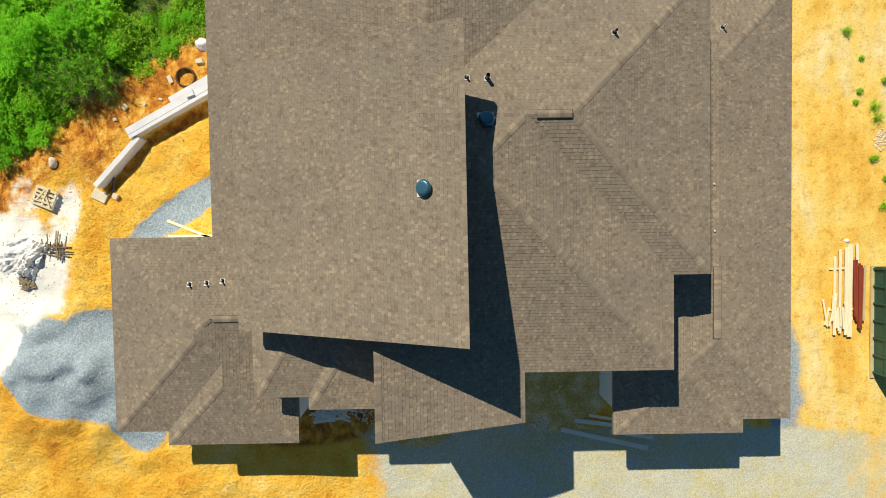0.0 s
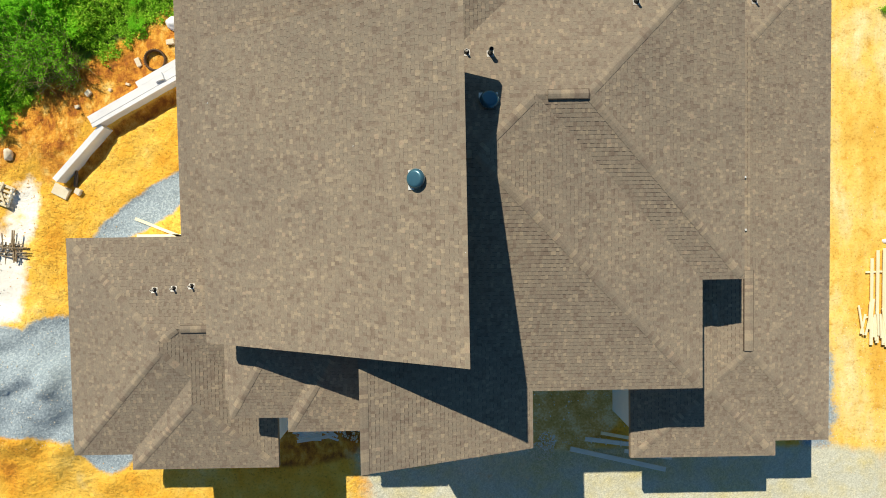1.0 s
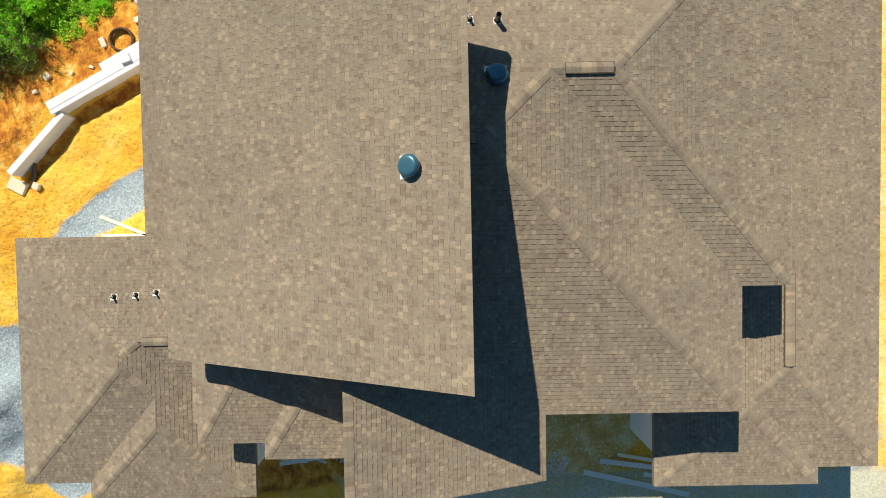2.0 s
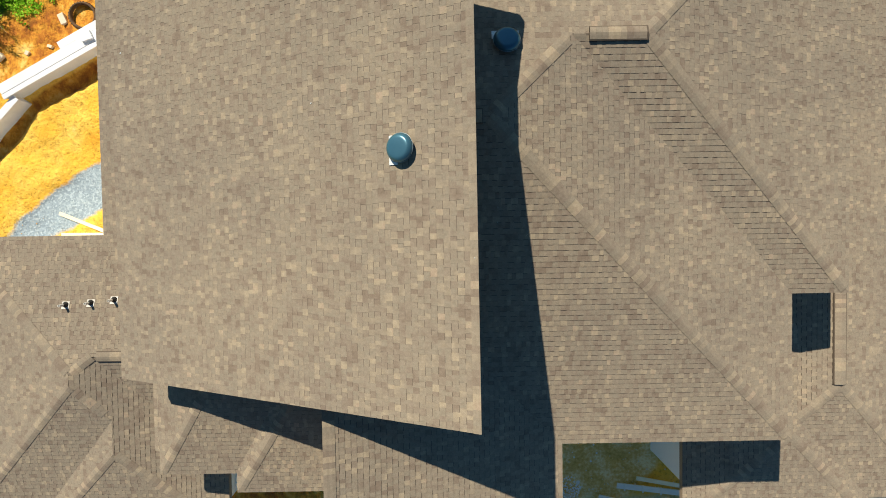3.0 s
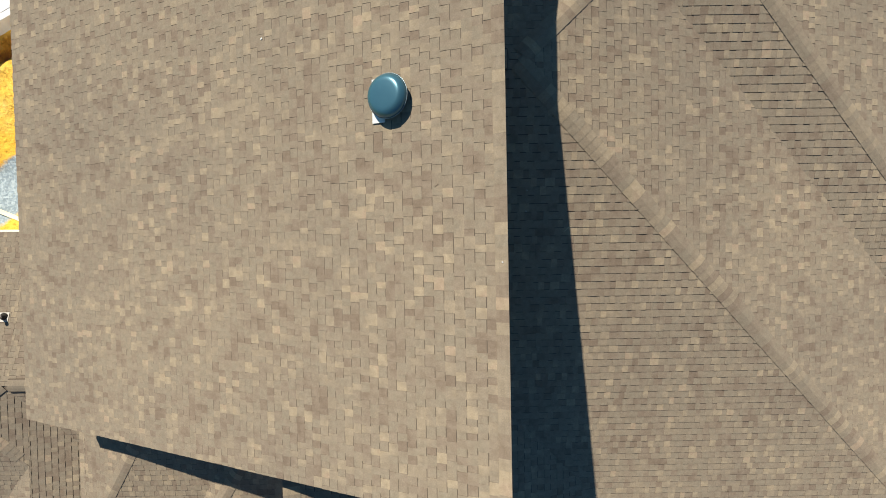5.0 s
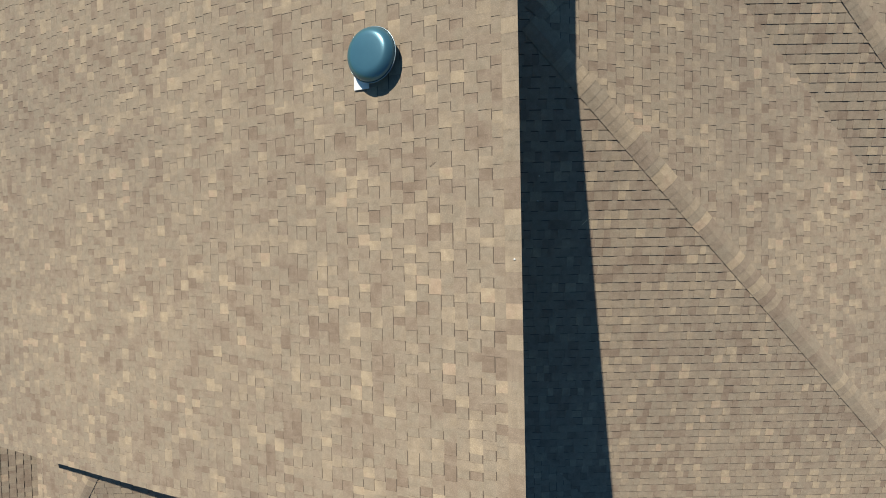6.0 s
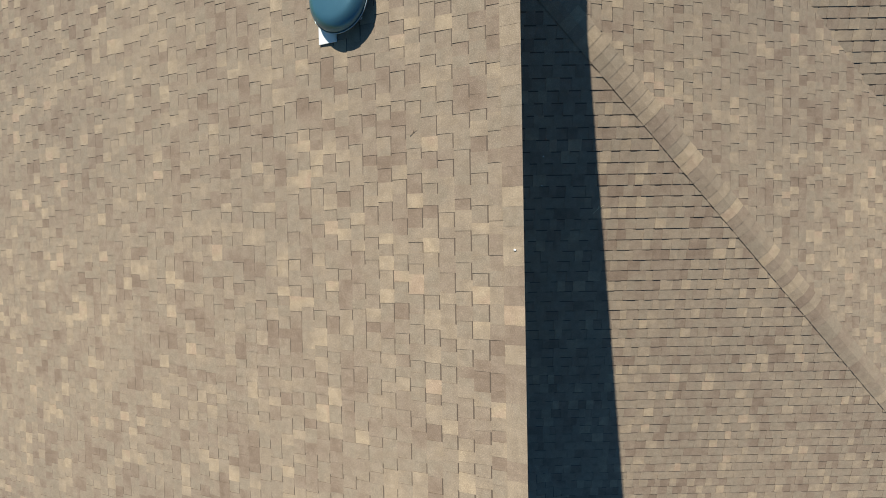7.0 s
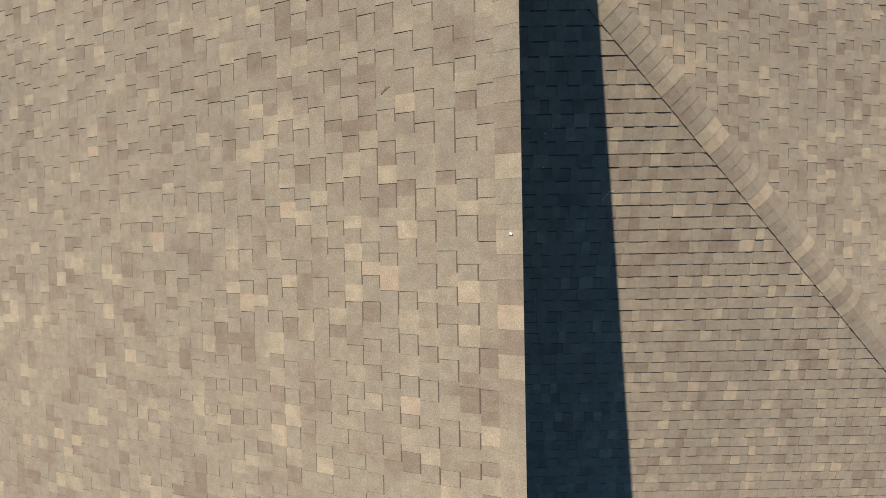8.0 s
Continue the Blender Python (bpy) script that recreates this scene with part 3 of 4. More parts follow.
# small roofs beside the entrance
CW = Face("W", -8.70, 5.262, 0.40, [(-8.53, -7.26), (-5.81, -3.0), (-8.53, -3.0)], [(-8.70, -6.55), (-8.53, -6.55), (-8.53, -3.0), (-8.70, -3.0)])
CS = Face("S", -7.26, 5.33, 0.2556, [(-8.53, -7.26), (-2.8, -7.26), (-2.8, -3.0), (-5.81, -3.0)])
c_roof, jobs = roof("small brown shingled hip roof", [CW, CS], 0.10)
later += jobs
E1W = Face("W", -6.19, 5.35, 0.42, [(-6.19, -7.84), (-3.10, -3.05), (-6.19, -3.05)])
E1S = Face("S", -7.84, 5.35, 0.271, [(-6.19, -7.84), (-2.8, -7.84), (-2.8, -3.05), (-3.10, -3.05)])
e_roof, jobs = roof("small brown shingled hip roof", [E1W, E1S], 0.12)
later += jobs

# west wing
AW = Face("W", -15.97, LOW, 0.294, [(-15.97, -9.33), (-11.36, -4.58), (-11.36, -4.2), (-15.97, 0.07)])
AN = Face("N", 0.07, LOW, 0.317, [(-15.97, 0.07), (-11.36, -4.2), (-10.75, -3.7), (-10.75, 0.07)], [(-10.75, 0.07), (-10.75, -3.7), (-8.4, -3.7), (-8.4, 0.07)])
AS = Face("S", -9.33, LOW, 0.285, [(-15.97, -9.33), (-10.32, -9.33), (-10.32, -5.748), (-11.36, -4.58)])
AE = Face("E", -7.14, LOW, 0.321, [(-11.36, -4.58), (-10.30, -5.771), (-10.30, -3.7), (-10.75, -3.7), (-11.36, -4.2)], [(-10.30, -6.75), (-8.2, -6.75), (-8.2, -3.7), (-10.30, -3.7)])
BS = Face("S", -5.5, 4.436, 0.30, [(-10.9, -3.7), (-10.9, -5.5), (-8.4, -5.5), (-8.4, -3.7)])
STRIP = Face("W", -11.05, LOW, 0.29, [(-11.05, 0.05), (-8.3, -2.7), (-8.3, 15), (-11.05, 15)])
west_roof, jobs = roof("low brown shingled hip roof with vent pipes", [AW, AN, AS, AE, BS, STRIP])
later += jobs
DW = Face("W", -13.46, LOW, 0.321, [(-13.46, -10.0), (-10.30, -6.84), (-10.30, -5.6), (-13.46, -9.25)])
DS = Face("S", -10.0, LOW, 0.321, [(-13.46, -10.0), (-7.14, -10.0), (-10.30, -6.84)])
DE = Face("E", -7.14, LOW, 0.321, [(-7.14, -10.0), (-7.14, -6.75), (-10.30, -6.75), (-10.30, -6.84)])
d_roof, jobs = roof("low brown shingled hip roof", [DW, DS, DE])
later += jobs

# east wing
FE = Face("E", 16.7, LOW, 0.2375, [(16.7, -9.2), (16.7, 11.6), (12.7, 7.6), (12.7, -5.03)])
FN = Face("N", 11.6, LOW, 0.2375, [(16.7, 11.6), (8.7, 11.6), (12.7, 7.6)])
FW = Face("W", 8.7, LOW, 0.2375, [(8.7, -9.2), (12.7, -5.03), (12.7, 7.6), (8.7, 11.6)])
FS = Face("S", -9.2, LOW, 0.2278, [(16.7, -9.2), (12.7, -5.03), (8.7, -9.2)])
east_roof, jobs = roof("low brown shingled hip roof with a long ridge", [FE, FN, FW, FS])
later += jobs
GS = Face("S", -9.86, LOW, 0.235, [(8.12, -9.86), (14.4, -9.86), (11.26, -6.72)])
GW = Face("W", 8.12, LOW, 0.235, [(8.12, -9.86), (11.26, -6.72), (11.26, -3.0), (8.12, -3.0)])
GE = Face("E", 14.4, LOW, 0.235, [(14.4, -9.86), (14.4, -6.0), (11.26, -3.0), (11.26, -6.72)])
g_roof, jobs = roof("low brown shingled hip roof", [GS, GW, GE])
later += jobs


def hip(face_a, face_b, low, high, parent, loose=False, lift=0.012):
    low, high = Vector(low), Vector(high)
    low += (high - low).normalized() * 0.17
    cap_line(face_a.at(low), face_a.at(high), down(face_a), down(face_b), parent, loose=loose, lift=lift)


hip(M1S, M1E, (9.655, -5.88), (1.25, 2.5), mid_roof, True)
hip(M1E, MN, (3.25, 4.49), (1.25, 2.5), mid_roof)
hip(M2S, M2E, (11.2, -1.85), (4.98, 4.49), mid_roof)
hip(MN, M2E, (11.2, 10.85), (4.98, 4.49), mid_roof)
hip(AW, AS, (-15.97, -9.33), (-11.36, -4.58), west_roof)
hip(AS, AE, (-10.38, -5.68), (-11.36, -4.58), west_roof, lift=0.004)
hip(AW, AN, (-15.97, 0.07), (-11.36, -4.2), west_roof)
hip(AN, AE, (-10.62, -3.59), (-11.36, -4.2), west_roof, lift=0.004)
hip(DW, DS, (-13.46, -10.0), (-10.32, -6.86), d_roof)
hip(DS, DE, (-7.14, -10.0), (-10.30, -6.84), d_roof)
hip(CW, CS, (-8.53, -7.26), (-6.1, -3.46), c_roof)
hip(E1W, E1S, (-6.19, -7.84), (-3.6, -3.83), e_roof)
hip(FE, FS, (16.7, -9.2), (12.7, -5.03), east_roof)
hip(FE, FN, (16.7, 11.6), (12.7, 7.6), east_roof)
hip(FW, FS, (8.7, -9.2), (12.7, -5.03), east_roof)
hip(GS, GW, (8.12, -9.86), (11.26, -6.72), g_roof)
hip(GS, GE, (14.4, -9.86), (11.26, -6.72), g_roof)
# capped upper edges of the sheds, and the gable's ridge
cap_line((0.767, -3.86, BIG.height(0.767, 0)), (0.72, 7.17, BIG.height(0.72, 0)), down(BIG), BIG.up_slope, big_roof, 0.082, 0.152, lift=0.014, thick=0.006)
cap_line((-2.60, -8.03, TRI.height(-2.60, 0)), (-2.60, 0.3, TRI.height(-2.60, 0)), TRI.up_slope, down(TRI), tri_roof, 0.145, EXPOSED, lift=0.015, thick=0.006)
cap_line((-0.5, 7.2, NE_.height(-0.5, 0)), (-0.5, 15, NE_.height(-0.5, 0)), down(NW_), down(NE_), north_roof)


def ridge_vent(a, b, parent, width=0.165):
    """A shingled vent along a ridge: two leaves on a dark slotted base."""
    a, b = Vector(a), Vector(b)
    t = (b - a).normalized()
    s = Vector((-t.y, t.x, 0))
    cross = [(-width, -0.045), (-width, -0.004), (0, 0.040), (width, -0.004), (width, -0.045)]
    bm = bmesh.new()
    ends = [[bm.verts.new(p + s * d + Vector((0, 0, h + 0.02))) for d, h in cross] for p in (a, b)]
    for i in range(4):
        bm.faces.new((ends[0][i], ends[0][i + 1], ends[1][i + 1], ends[1][i]))
    bm.faces.new(ends[0][::-1])
    bm.faces.new(ends[1])
    vent = part("ridge_vent", bm, M_EDGE, parent, "dark ridge vent under cap shingles")
    up = Vector((0, 0, 0.053))
    sa, sb = (s * width + Vector((0, 0, -0.043))).normalized(), (-s * width + Vector((0, 0, -0.043))).normalized()
    cap_line(a + up, b + up, sa, sb, vent, width * 0.9, EXPOSED, lift=0.008)


ridge_vent((3.64, 4.49, 8.63), (5.0, 4.49, 8.63), mid_roof)
cap_line((3.28, 4.49, M2S.height(0, 4.49)), (3.66, 4.49, M2S.height(0, 4.49)), down(M2S), down(MN), mid_roof, 0.14, 0.127, lift=0.004)
ridge_vent((0.2, 2.5, 9.203), (1.1, 2.5, 9.203), mid_roof)
ridge_vent((-10.6, -3.7, 4.958), (-8.4, -3.7, 4.958), west_roof)
ridge_vent((12.64, -5.03, 4.742), (12.64, -1.7, 4.742), east_roof, 0.2)


# ---- walls ----
def wall(x0, y0, x1, y1, z0, z1, z1b=None, mat=M_SIDING):
    """A sided wall 0.2 m thick between two corners; its top may slope from z1 to z1b."""
    a, b = Vector((x0, y0, 0)), Vector((x1, y1, 0))
    t = (b - a).normalized()
    s = Vector((-t.y, t.x, 0)) * 0.1
    z1b = z1 if z1b is None else z1b
    v = [a - s, b - s, b + s, a + s]
    verts = [p + Vector((0, 0, z0)) for p in v] + [p + Vector((0, 0, h)) for p, h in zip(v, (z1, z1b, z1b, z1))]
    ob = solid("wall", verts, [(3, 2, 1, 0), (4, 5, 6, 7), (0, 1, 5, 4), (1, 2, 6, 5), (2, 3, 7, 6), (3, 0, 4, 7)], mat, house)
    length = (b - a).length
    bm = bmesh.new()
    ang = math.atan2(t.y, t.x)
    for side in (-1, 1):
        z = z0 + 0.3
        while z < min(z1, z1b) - 0.2:
            box(bm, 0, length, side * 0.1 - 0.004, side * 0.1 + 0.012, z, z + 0.014, pose(x0, y0, 0, 0, 0, math.degrees(ang)))
            z += 0.2
    part("siding_lap", bm, mat, ob)


g0 = -0.4
# unseen upper walls; brown keeps bounced light out of the shade below
for seg in ((-8.3, -3.4, 0.25, -3.4, 4.5, BIG.height(-8.3, 0) - 0.26, BIG.height(0.25, 0) - 0.26), (0.25, -3.4, 0.25, 5.9, 6.0, BIG.height(0.25, 0) - 0.26),
            (0.25, 5.9, -8.3, 5.9, 4.5, BIG.height(0.25, 0) - 0.26, BIG.height(-8.3, 0) - 0.26), (-8.3, 15, -8.3, -3.4, 3.9, 6.6), (-2.62, -3.4, -2.62, -7.85, g0, TRI.height(-2.6, 0) - 0.24)):
    wall(*(seg if len(seg) > 6 else (*seg, None)), M_FASCIA)
for seg in ((-2.62, -7.85, 3.0, -7.85, g0, TRI.height(-2.6, 0) - 0.24, TRI.height(3.0, 0) - 0.24), (3.0, -7.85, 3.0, -5.5, g0, 6.6),
            (3.0, -5.5, 9.3, -5.5, g0, 6.6), (9.3, -5.5, 9.3, -1.5, 3.0, 6.6), (9.3, -1.5, 10.85, -1.5, 3.0, 6.6), (10.85, -1.5, 10.85, 10.0, 3.0, 6.6),
            (8.75, -5.5, 8.75, -9.15, g0, 3.6), (8.75, -9.15, 14.05, -9.15, g0, 3.6), (14.05, -9.15, 14.05, -8.85, g0, 3.6), (14.05, -8.85, 16.35, -8.85, g0, 3.6), (16.35, -8.85, 16.35, 11.2, g0, 3.6),
            (-8.2, -6.8, -5.85, -6.8, g0, 5.2), (-8.2, -3.4, -8.2, -6.8, g0, 5.2), (-5.85, -6.8, -5.85, -7.45, g0, 5.2), (-5.85, -7.45, -2.6, -7.45, g0, 5.2),
            (-7.5, -6.9, -7.5, -9.2, g0, 3.65), (-7.5, -9.2, -13.1, -9.2, g0, 3.6), (-13.1, -9.2, -13.1, -8.95, g0, 3.6), (-13.1, -8.95, -15.6, -8.95, g0, 3.6),
            (-15.6, -8.95, -15.6, -0.3, g0, 3.6), (-15.6, -0.3, -10.7, -0.3, g0, 3.6), (-10.7, -0.3, -10.7, 15, g0, 3.6)):
    wall(*seg)


# ---- roof fittings ----
def tilt(face, x, y, turn=0.0, lift=0.0):
    """A pose on a roof plane, its z along the plane's normal."""
    o = face.at((x, y)) + face.normal * lift
    a, s, n = face.along, face.up_slope, face.normal
    return Matrix(((a.x, s.x, n.x, o.x), (a.y, s.y, n.y, o.y), (a.z, s.z, n.z, o.z), (0, 0, 0, 1))) @ pose(0, 0, 0, 0, 0, turn)


def attic_fan(m):
    fan = empty("attic_fan", m, "domed blue-green metal attic fan on the shingles", "roof vent", "attic fans")
    part("flashing", box(bmesh.new(), -0.275, 0.31, -0.295, -0.10, 0.020, 0.027, bevel=0.003), M_TIN, fan, "pale sheet-metal flashing")
    part("neck", lathe(bmesh.new(), [(0.20, 0.0), (0.20, 0.15), (0.17, 0.15)], 36), M_RIM, fan, "dark neck", True)
    part("dome", lathe(bmesh.new(), [(0.280, 0.124), (0.284, 0.134), (0.280, 0.156), (0.268, 0.180), (0.246, 0.206), (0.222, 0.222), (0.200, 0.229), (0.17, 0.232), (0.10, 0.236), (0, 0.237)], 56), M_DOME, fan, "", True)
    part("rim", lathe(bmesh.new(), [(0.21, 0.112), (0.276, 0.104), (0.290, 0.110), (0.293, 0.122), (0.284, 0.130)], 56), M_RIM, fan, "dark rolled rim", True)
    bead = [(0.291 + 0.004 * math.cos(a), 0.126 + 0.004 * math.sin(a)) for a in (2 * math.pi * k / 8 for k in range(9))]
    part("bead", lathe(bmesh.new(), bead, 64), M_BEAD, fan, "thin bright metal bead round the dome", True)
    bm = bmesh.new()
    for k in range(4):
        box(bm, -0.012, 0.012, -0.012, 0.012, 0.02, 0.14, pose(0, 0, 0, 0, 0, 45 + 90 * k) @ pose(0.215, 0, 0))
    part("bracket", bm, M_TIN, fan)
    return fan


attic_fan(tilt(BIG, -0.59, 1.61, 0))
attic_fan(tilt(MN, 1.71, 4.27, 0) @ Matrix.Scale(1.08, 4))


def vent_pipe(m, height, radius=0.04, label="white plastic vent pipe with a rubber boot", tube=M_PIPE):
    pipe = empty("vent_pipe", m, label, "vent pipe", "vent pipes")
    up = m.to_3x3().inverted() @ Vector((0, 0, 1))
    lean = up.to_track_quat("Z", "Y").to_matrix().to_4x4()
    part("flashing", box(bmesh.new(), -0.12, 0.12, -0.10, 0.14, 0.014, 0.020), M_ZINC, pipe, "pale metal flashing")
    part("boot", lathe(bmesh.new(), [(0.10, 0.015), (0.085, 0.05), (radius + 0.012, 0.10), (radius + 0.008, 0.13)], 20, lean), M_RUBBER, pipe, "black rubber boot", True)
    part("tube", lathe(bmesh.new(), [(radius, 0.02), (radius, height), (radius - 0.008, height), (radius - 0.008, height - 0.12), (0, height - 0.12)], 20, lean), tube, pipe, "", False)
    return pipe


for x, y, h in ((-11.85, -2.13, 0.30), (-11.06, -2.08, 0.28), (-10.33, -2.0, 0.30)):
    vent_pipe(tilt(AN, x, y), h)
vent_pipe(tilt(MN, 1.02, 6.05), 0.26)
vent_pipe(tilt(MN, 1.82, 6.0), 0.42, 0.075, "dark metal flue pipe with a black collar", M_RIM)
vent_pipe(tilt(MN, 6.93, 7.87), 0.30, 0.05, "dark metal vent pipe with a rubber boot", M_RIM)
vent_pipe(tilt(FN, 13.1, 9.35), 0.34)


for x, y, f in ((12.5, 2.1, FW), (12.52, -0.05, FW)):
    k = 0.045
    scrap = part("scrap", box(bmesh.new(), -k, k, -k * 0.8, k * 0.8, 0.02, 0.03 + k * 0.5, bevel=k * 0.2), M_TIN, None)
    scrap.matrix_world = tilt(f, x, y, 30 * x, 0.03)
    tagged(scrap, "small white scrap lying on the shingles", "scrap", "roof scraps")


for x, y, f, k in ((0.771, -0.544, BIG, 0.010), (-2.61, 2.77, BIG, 0.016), (-8.30, 4.86, BIG, 0.022), (1.473, 0.525, M1S, 0.008), (1.471, 0.176, M1S, 0.008)):
    bit = part("paint_chip", box(bmesh.new(), -k, k, -k * 0.7, k * 0.7, 0, 0.006, bevel=0.002), M_TIN)
    bit.matrix_world = tilt(f, x, y, 90 * x, 0.022 if x == 0.771 else 0.010)
    tagged(bit, "tiny white chip lying on the shingles", "chip", "roof litter")


def twig(face, x, y, turn, length, mat):
    """A bent dry stalk with one side shoot."""
    t = empty("twig", tilt(face, x, y, turn, 0.014), "thin dry stalk lying on the shingles", "twig", "roof twigs")
    for name, a, b, k in (("stalk", (-0.5, 0, 0), (0.05, 0.06, 0.01), 0.0022), ("stalk", (0.05, 0.06, 0.01), (0.5, 0.0, 0.0), 0.0018), ("shoot", (0.05, 0.06, 0.01), (0.22, 0.22, 0.0), 0.0014)):
        a, b = Vector(a) * length, Vector(b) * length
        q = (b - a).to_track_quat("Z", "Y").to_matrix().to_4x4()
        part(name, lathe(bmesh.new(), [(k, 0), (k * 0.8, (b - a).length)], 6, Matrix.Translation(a) @ q), mat, t)


twig(M1S, 2.2, -0.13, 40, 0.16, M_LUMBER)
twig(BIG, -0.01, 0.427, 125, 0.08, M_BARK)


# ---- the site ----
def board(name, x0, y0, x1, y1, width, thick, z, mat, label, group=""):
    """A plank lying from one end to the other."""
    d = Vector((x1 - x0, y1 - y0))
    m = pose(x0, y0, z, 0, 0, math.degrees(math.atan2(d.y, d.x)))
    ob = part(name, box(bmesh.new(), 0, d.length, -width / 2, width / 2, 0, thick, bevel=0.004), mat, None, label)
    ob.matrix_world = m
    return tagged(ob, label, "board", group)


def retaining_wall():
    w = empty("retaining_wall", Matrix(), "long pale concrete wall footing beside an orange clay bank", "wall")
    a, b = Vector((-18.58, 2.90)), Vector((-16.2, 5.45))
    ang = math.degrees(math.atan2(b.y - a.y, b.x - a.x))
    m = pose(a.x, a.y, 0.45, 0, 0, ang)
    bm = box(bmesh.new(), 0, (b - a).length + 0.02, -0.14, 0.14, -0.7, 0.53, m, 0.015)
    part("low_section", bm, M_CONCRETE, w)
    a, b = Vector((-16.62, 5.48)), Vector((-9.6, 9.28))
    ang = math.degrees(math.atan2(b.y - a.y, b.x - a.x))
    m = pose(a.x, a.y, 0.5, 0, 0, ang)
    n = (b - a).length
    part("footing", box(bmesh.new(), 0.06, n, -0.10, 0.42, -0.7, 0.52, m, 0.012), M_CONCRETE, w)
    part("wide_footing", box(bmesh.new(), 2.95, n, 0.424, 0.72, -0.7, 0.50, m, 0.012), M_CONCRETE, w)
    for y0, y1, x0, z in ((-0.13, 0.06, 0.0, 0.575), (0.075, 0.45, 0.02, 0.583), (0.456, 0.74, 2.86, 0.580)):
        part("cap_board", box(bmesh.new(), x0, n, y0, y1, 0.524, z, m, 0.006), M_CONCRETE, w)
    return w


retaining_wall()


def stone_block(x, y, sx, sy, sz, turn, mat=M_STONE, label="pale broken concrete block on the clay"):
    bm = box(bmesh.new(), -sx / 2, sx / 2, -sy / 2, sy / 2, -0.05, sz, bevel=min(sx, sy, sz) * 0.14)
    for v in bm.verts:
        v.co += Vector((noise.noise(v.co * 3 + Vector((x, y, 0))), noise.noise(v.co * 3 + Vector((y, x, 5))), 0)) * 0.06 * sx
    ob = part("stone_block", bm, mat)
    ob.matrix_world = pose(x, y, ground_height(x, y), 3, -3, turn)
    return tagged(ob, label, "block", "loose blocks")


for spec in ((-18.68, 2.42, 0.80, 0.55, 0.16, -28), (-17.82, 2.38, 0.30, 0.28, 0.14, -30), (-14.59, 8.62, 0.24, 0.42, 0.16, 22), (-12.95, 9.56, 0.40, 0.24, 0.14, 8),
             (-17.05, 7.15, 0.30, 0.22, 0.14, 40), (-17.6, 6.5, 0.22, 0.16, 0.10, 10), (-16.0, 7.3, 0.16, 0.14, 0.10, 60), (-15.2, 7.6, 0.2, 0.12, 0.10, -20)):
    stone_block(*spec)
top_block = stone_block(-13.28, 7.68, 0.44, 0.34, 0.06, 20, M_CONCRETE, "thin pale concrete slab lying on the wall footing")
top_block.matrix_world = pose(-13.28, 7.68, 1.13, 0, 0, 20)


def boulder(x, y, sx, sy, sz, turn, mat, label):
    bm = bmesh.new()
    bmesh.ops.create_icosphere(bm, subdivisions=3, radius=1.0)
    for v in bm.verts:
        d = 1 + 0.35 * noise.noise(v.co * 1.4 + Vector((x, y, 0))) + 0.12 * noise.noise(v.co * 4 + Vector((y, x, 0)))
        v.co = Vector((v.co.x * sx * d, v.co.y * sy * d, v.co.z * sz * d))
    ob = part("boulder", bm, mat, None, "", True)
    ob.matrix_world = pose(x, y, ground_height(x, y) + sz * 0.4, 4, -6, turn)
    return tagged(ob, label, "boulder")


boulder(-21.08, 4.25, 0.20, 0.32, 0.16, 8, M_STONE, "pale rounded boulder on the orange clay bank")
boulder(-12.82, 10.45, 0.36, 0.33, 0.22, 0, M_CONCRETE, "white chalky boulder beside the wood")
bm_log = bmesh.new()
lathe(bm_log, [(0.0, 0), (0.085, 0.0), (0.095, 0.3), (0.08, 0.62), (0.05, 0.80), (0.0, 0.81)], 12)
log = part("log", bm_log, M_BARK, None, "", True)
log.matrix_world = pose(-18.0, 2.62, ground_height(-18, 2.7) + 0.08, -88, 0, -8)
tagged(log, "short brown log leaning by the wall's end", "log")


def tyre(x, y):
    bm = bmesh.new()
    prof = [(0.475 - 0.055 * math.cos(a), 0.10 + 0.10 * math.sin(a)) for a in (2 * math.pi * i / 14 for i in range(15))]
    lathe(bm, prof, 40)
    for k in range(30):
        box(bm, 0.522, 0.545, -0.018, 0.018, 0.04, 0.16, pose(0, 0, 0, 0, 0, 12 * k))
    ob = part("tyre", bm, M_MUDDY, None, "", True)
    ob.matrix_world = pose(x, y, ground_height(x, y) - 0.03, 2, 3, 0)
    return tagged(ob, "worn black tyre half filled with clay", "tyre")


tyre(-13.69, 8.66)


def pallet(x, y, turn):
    p = empty("pallet", pose(x, y, ground_height(x, y) + 0.02, 3, -2, turn), "broken wooden pallet with skewed slats on white dust", "pallet")
    r = random.Random(14)
    for x0 in (-0.60, -0.05, 0.50):
        part("stringer", box(bmesh.new(), x0, x0 + 0.1, -0.5, 0.5, 0.02, 0.14, bevel=0.004), M_GREYWOOD, p)
    for k in range(3):
        part("base_slat", box(bmesh.new(), -0.6, 0.6, -0.48 + k * 0.44, -0.38 + k * 0.44, 0.0, 0.02), M_GREYWOOD, p)
    for k in range(5):
        part("slat", box(bmesh.new(), -0.62, 0.62, -0.055, 0.055, 0.142, 0.166, pose(r.uniform(-0.03, 0.03), -0.46 + k * 0.23, 0.0, 0, 0, r.uniform(-5, 5)), 0.004), M_PALLET, p)
    for k, (u, v, a) in enumerate(((-0.2, 0.1, 68), (0.3, -0.1, -50), (0.1, 0.3, 84))):
        part("loose_slat", box(bmesh.new(), -0.34, 0.34, -0.05, 0.05, 0.168 + 0.026 * k, 0.19 + 0.026 * k, pose(u, v, 0, 0, 0, a), 0.004), M_PALLET, p)
    return p


pallet(-21.55, 2.35, -24)


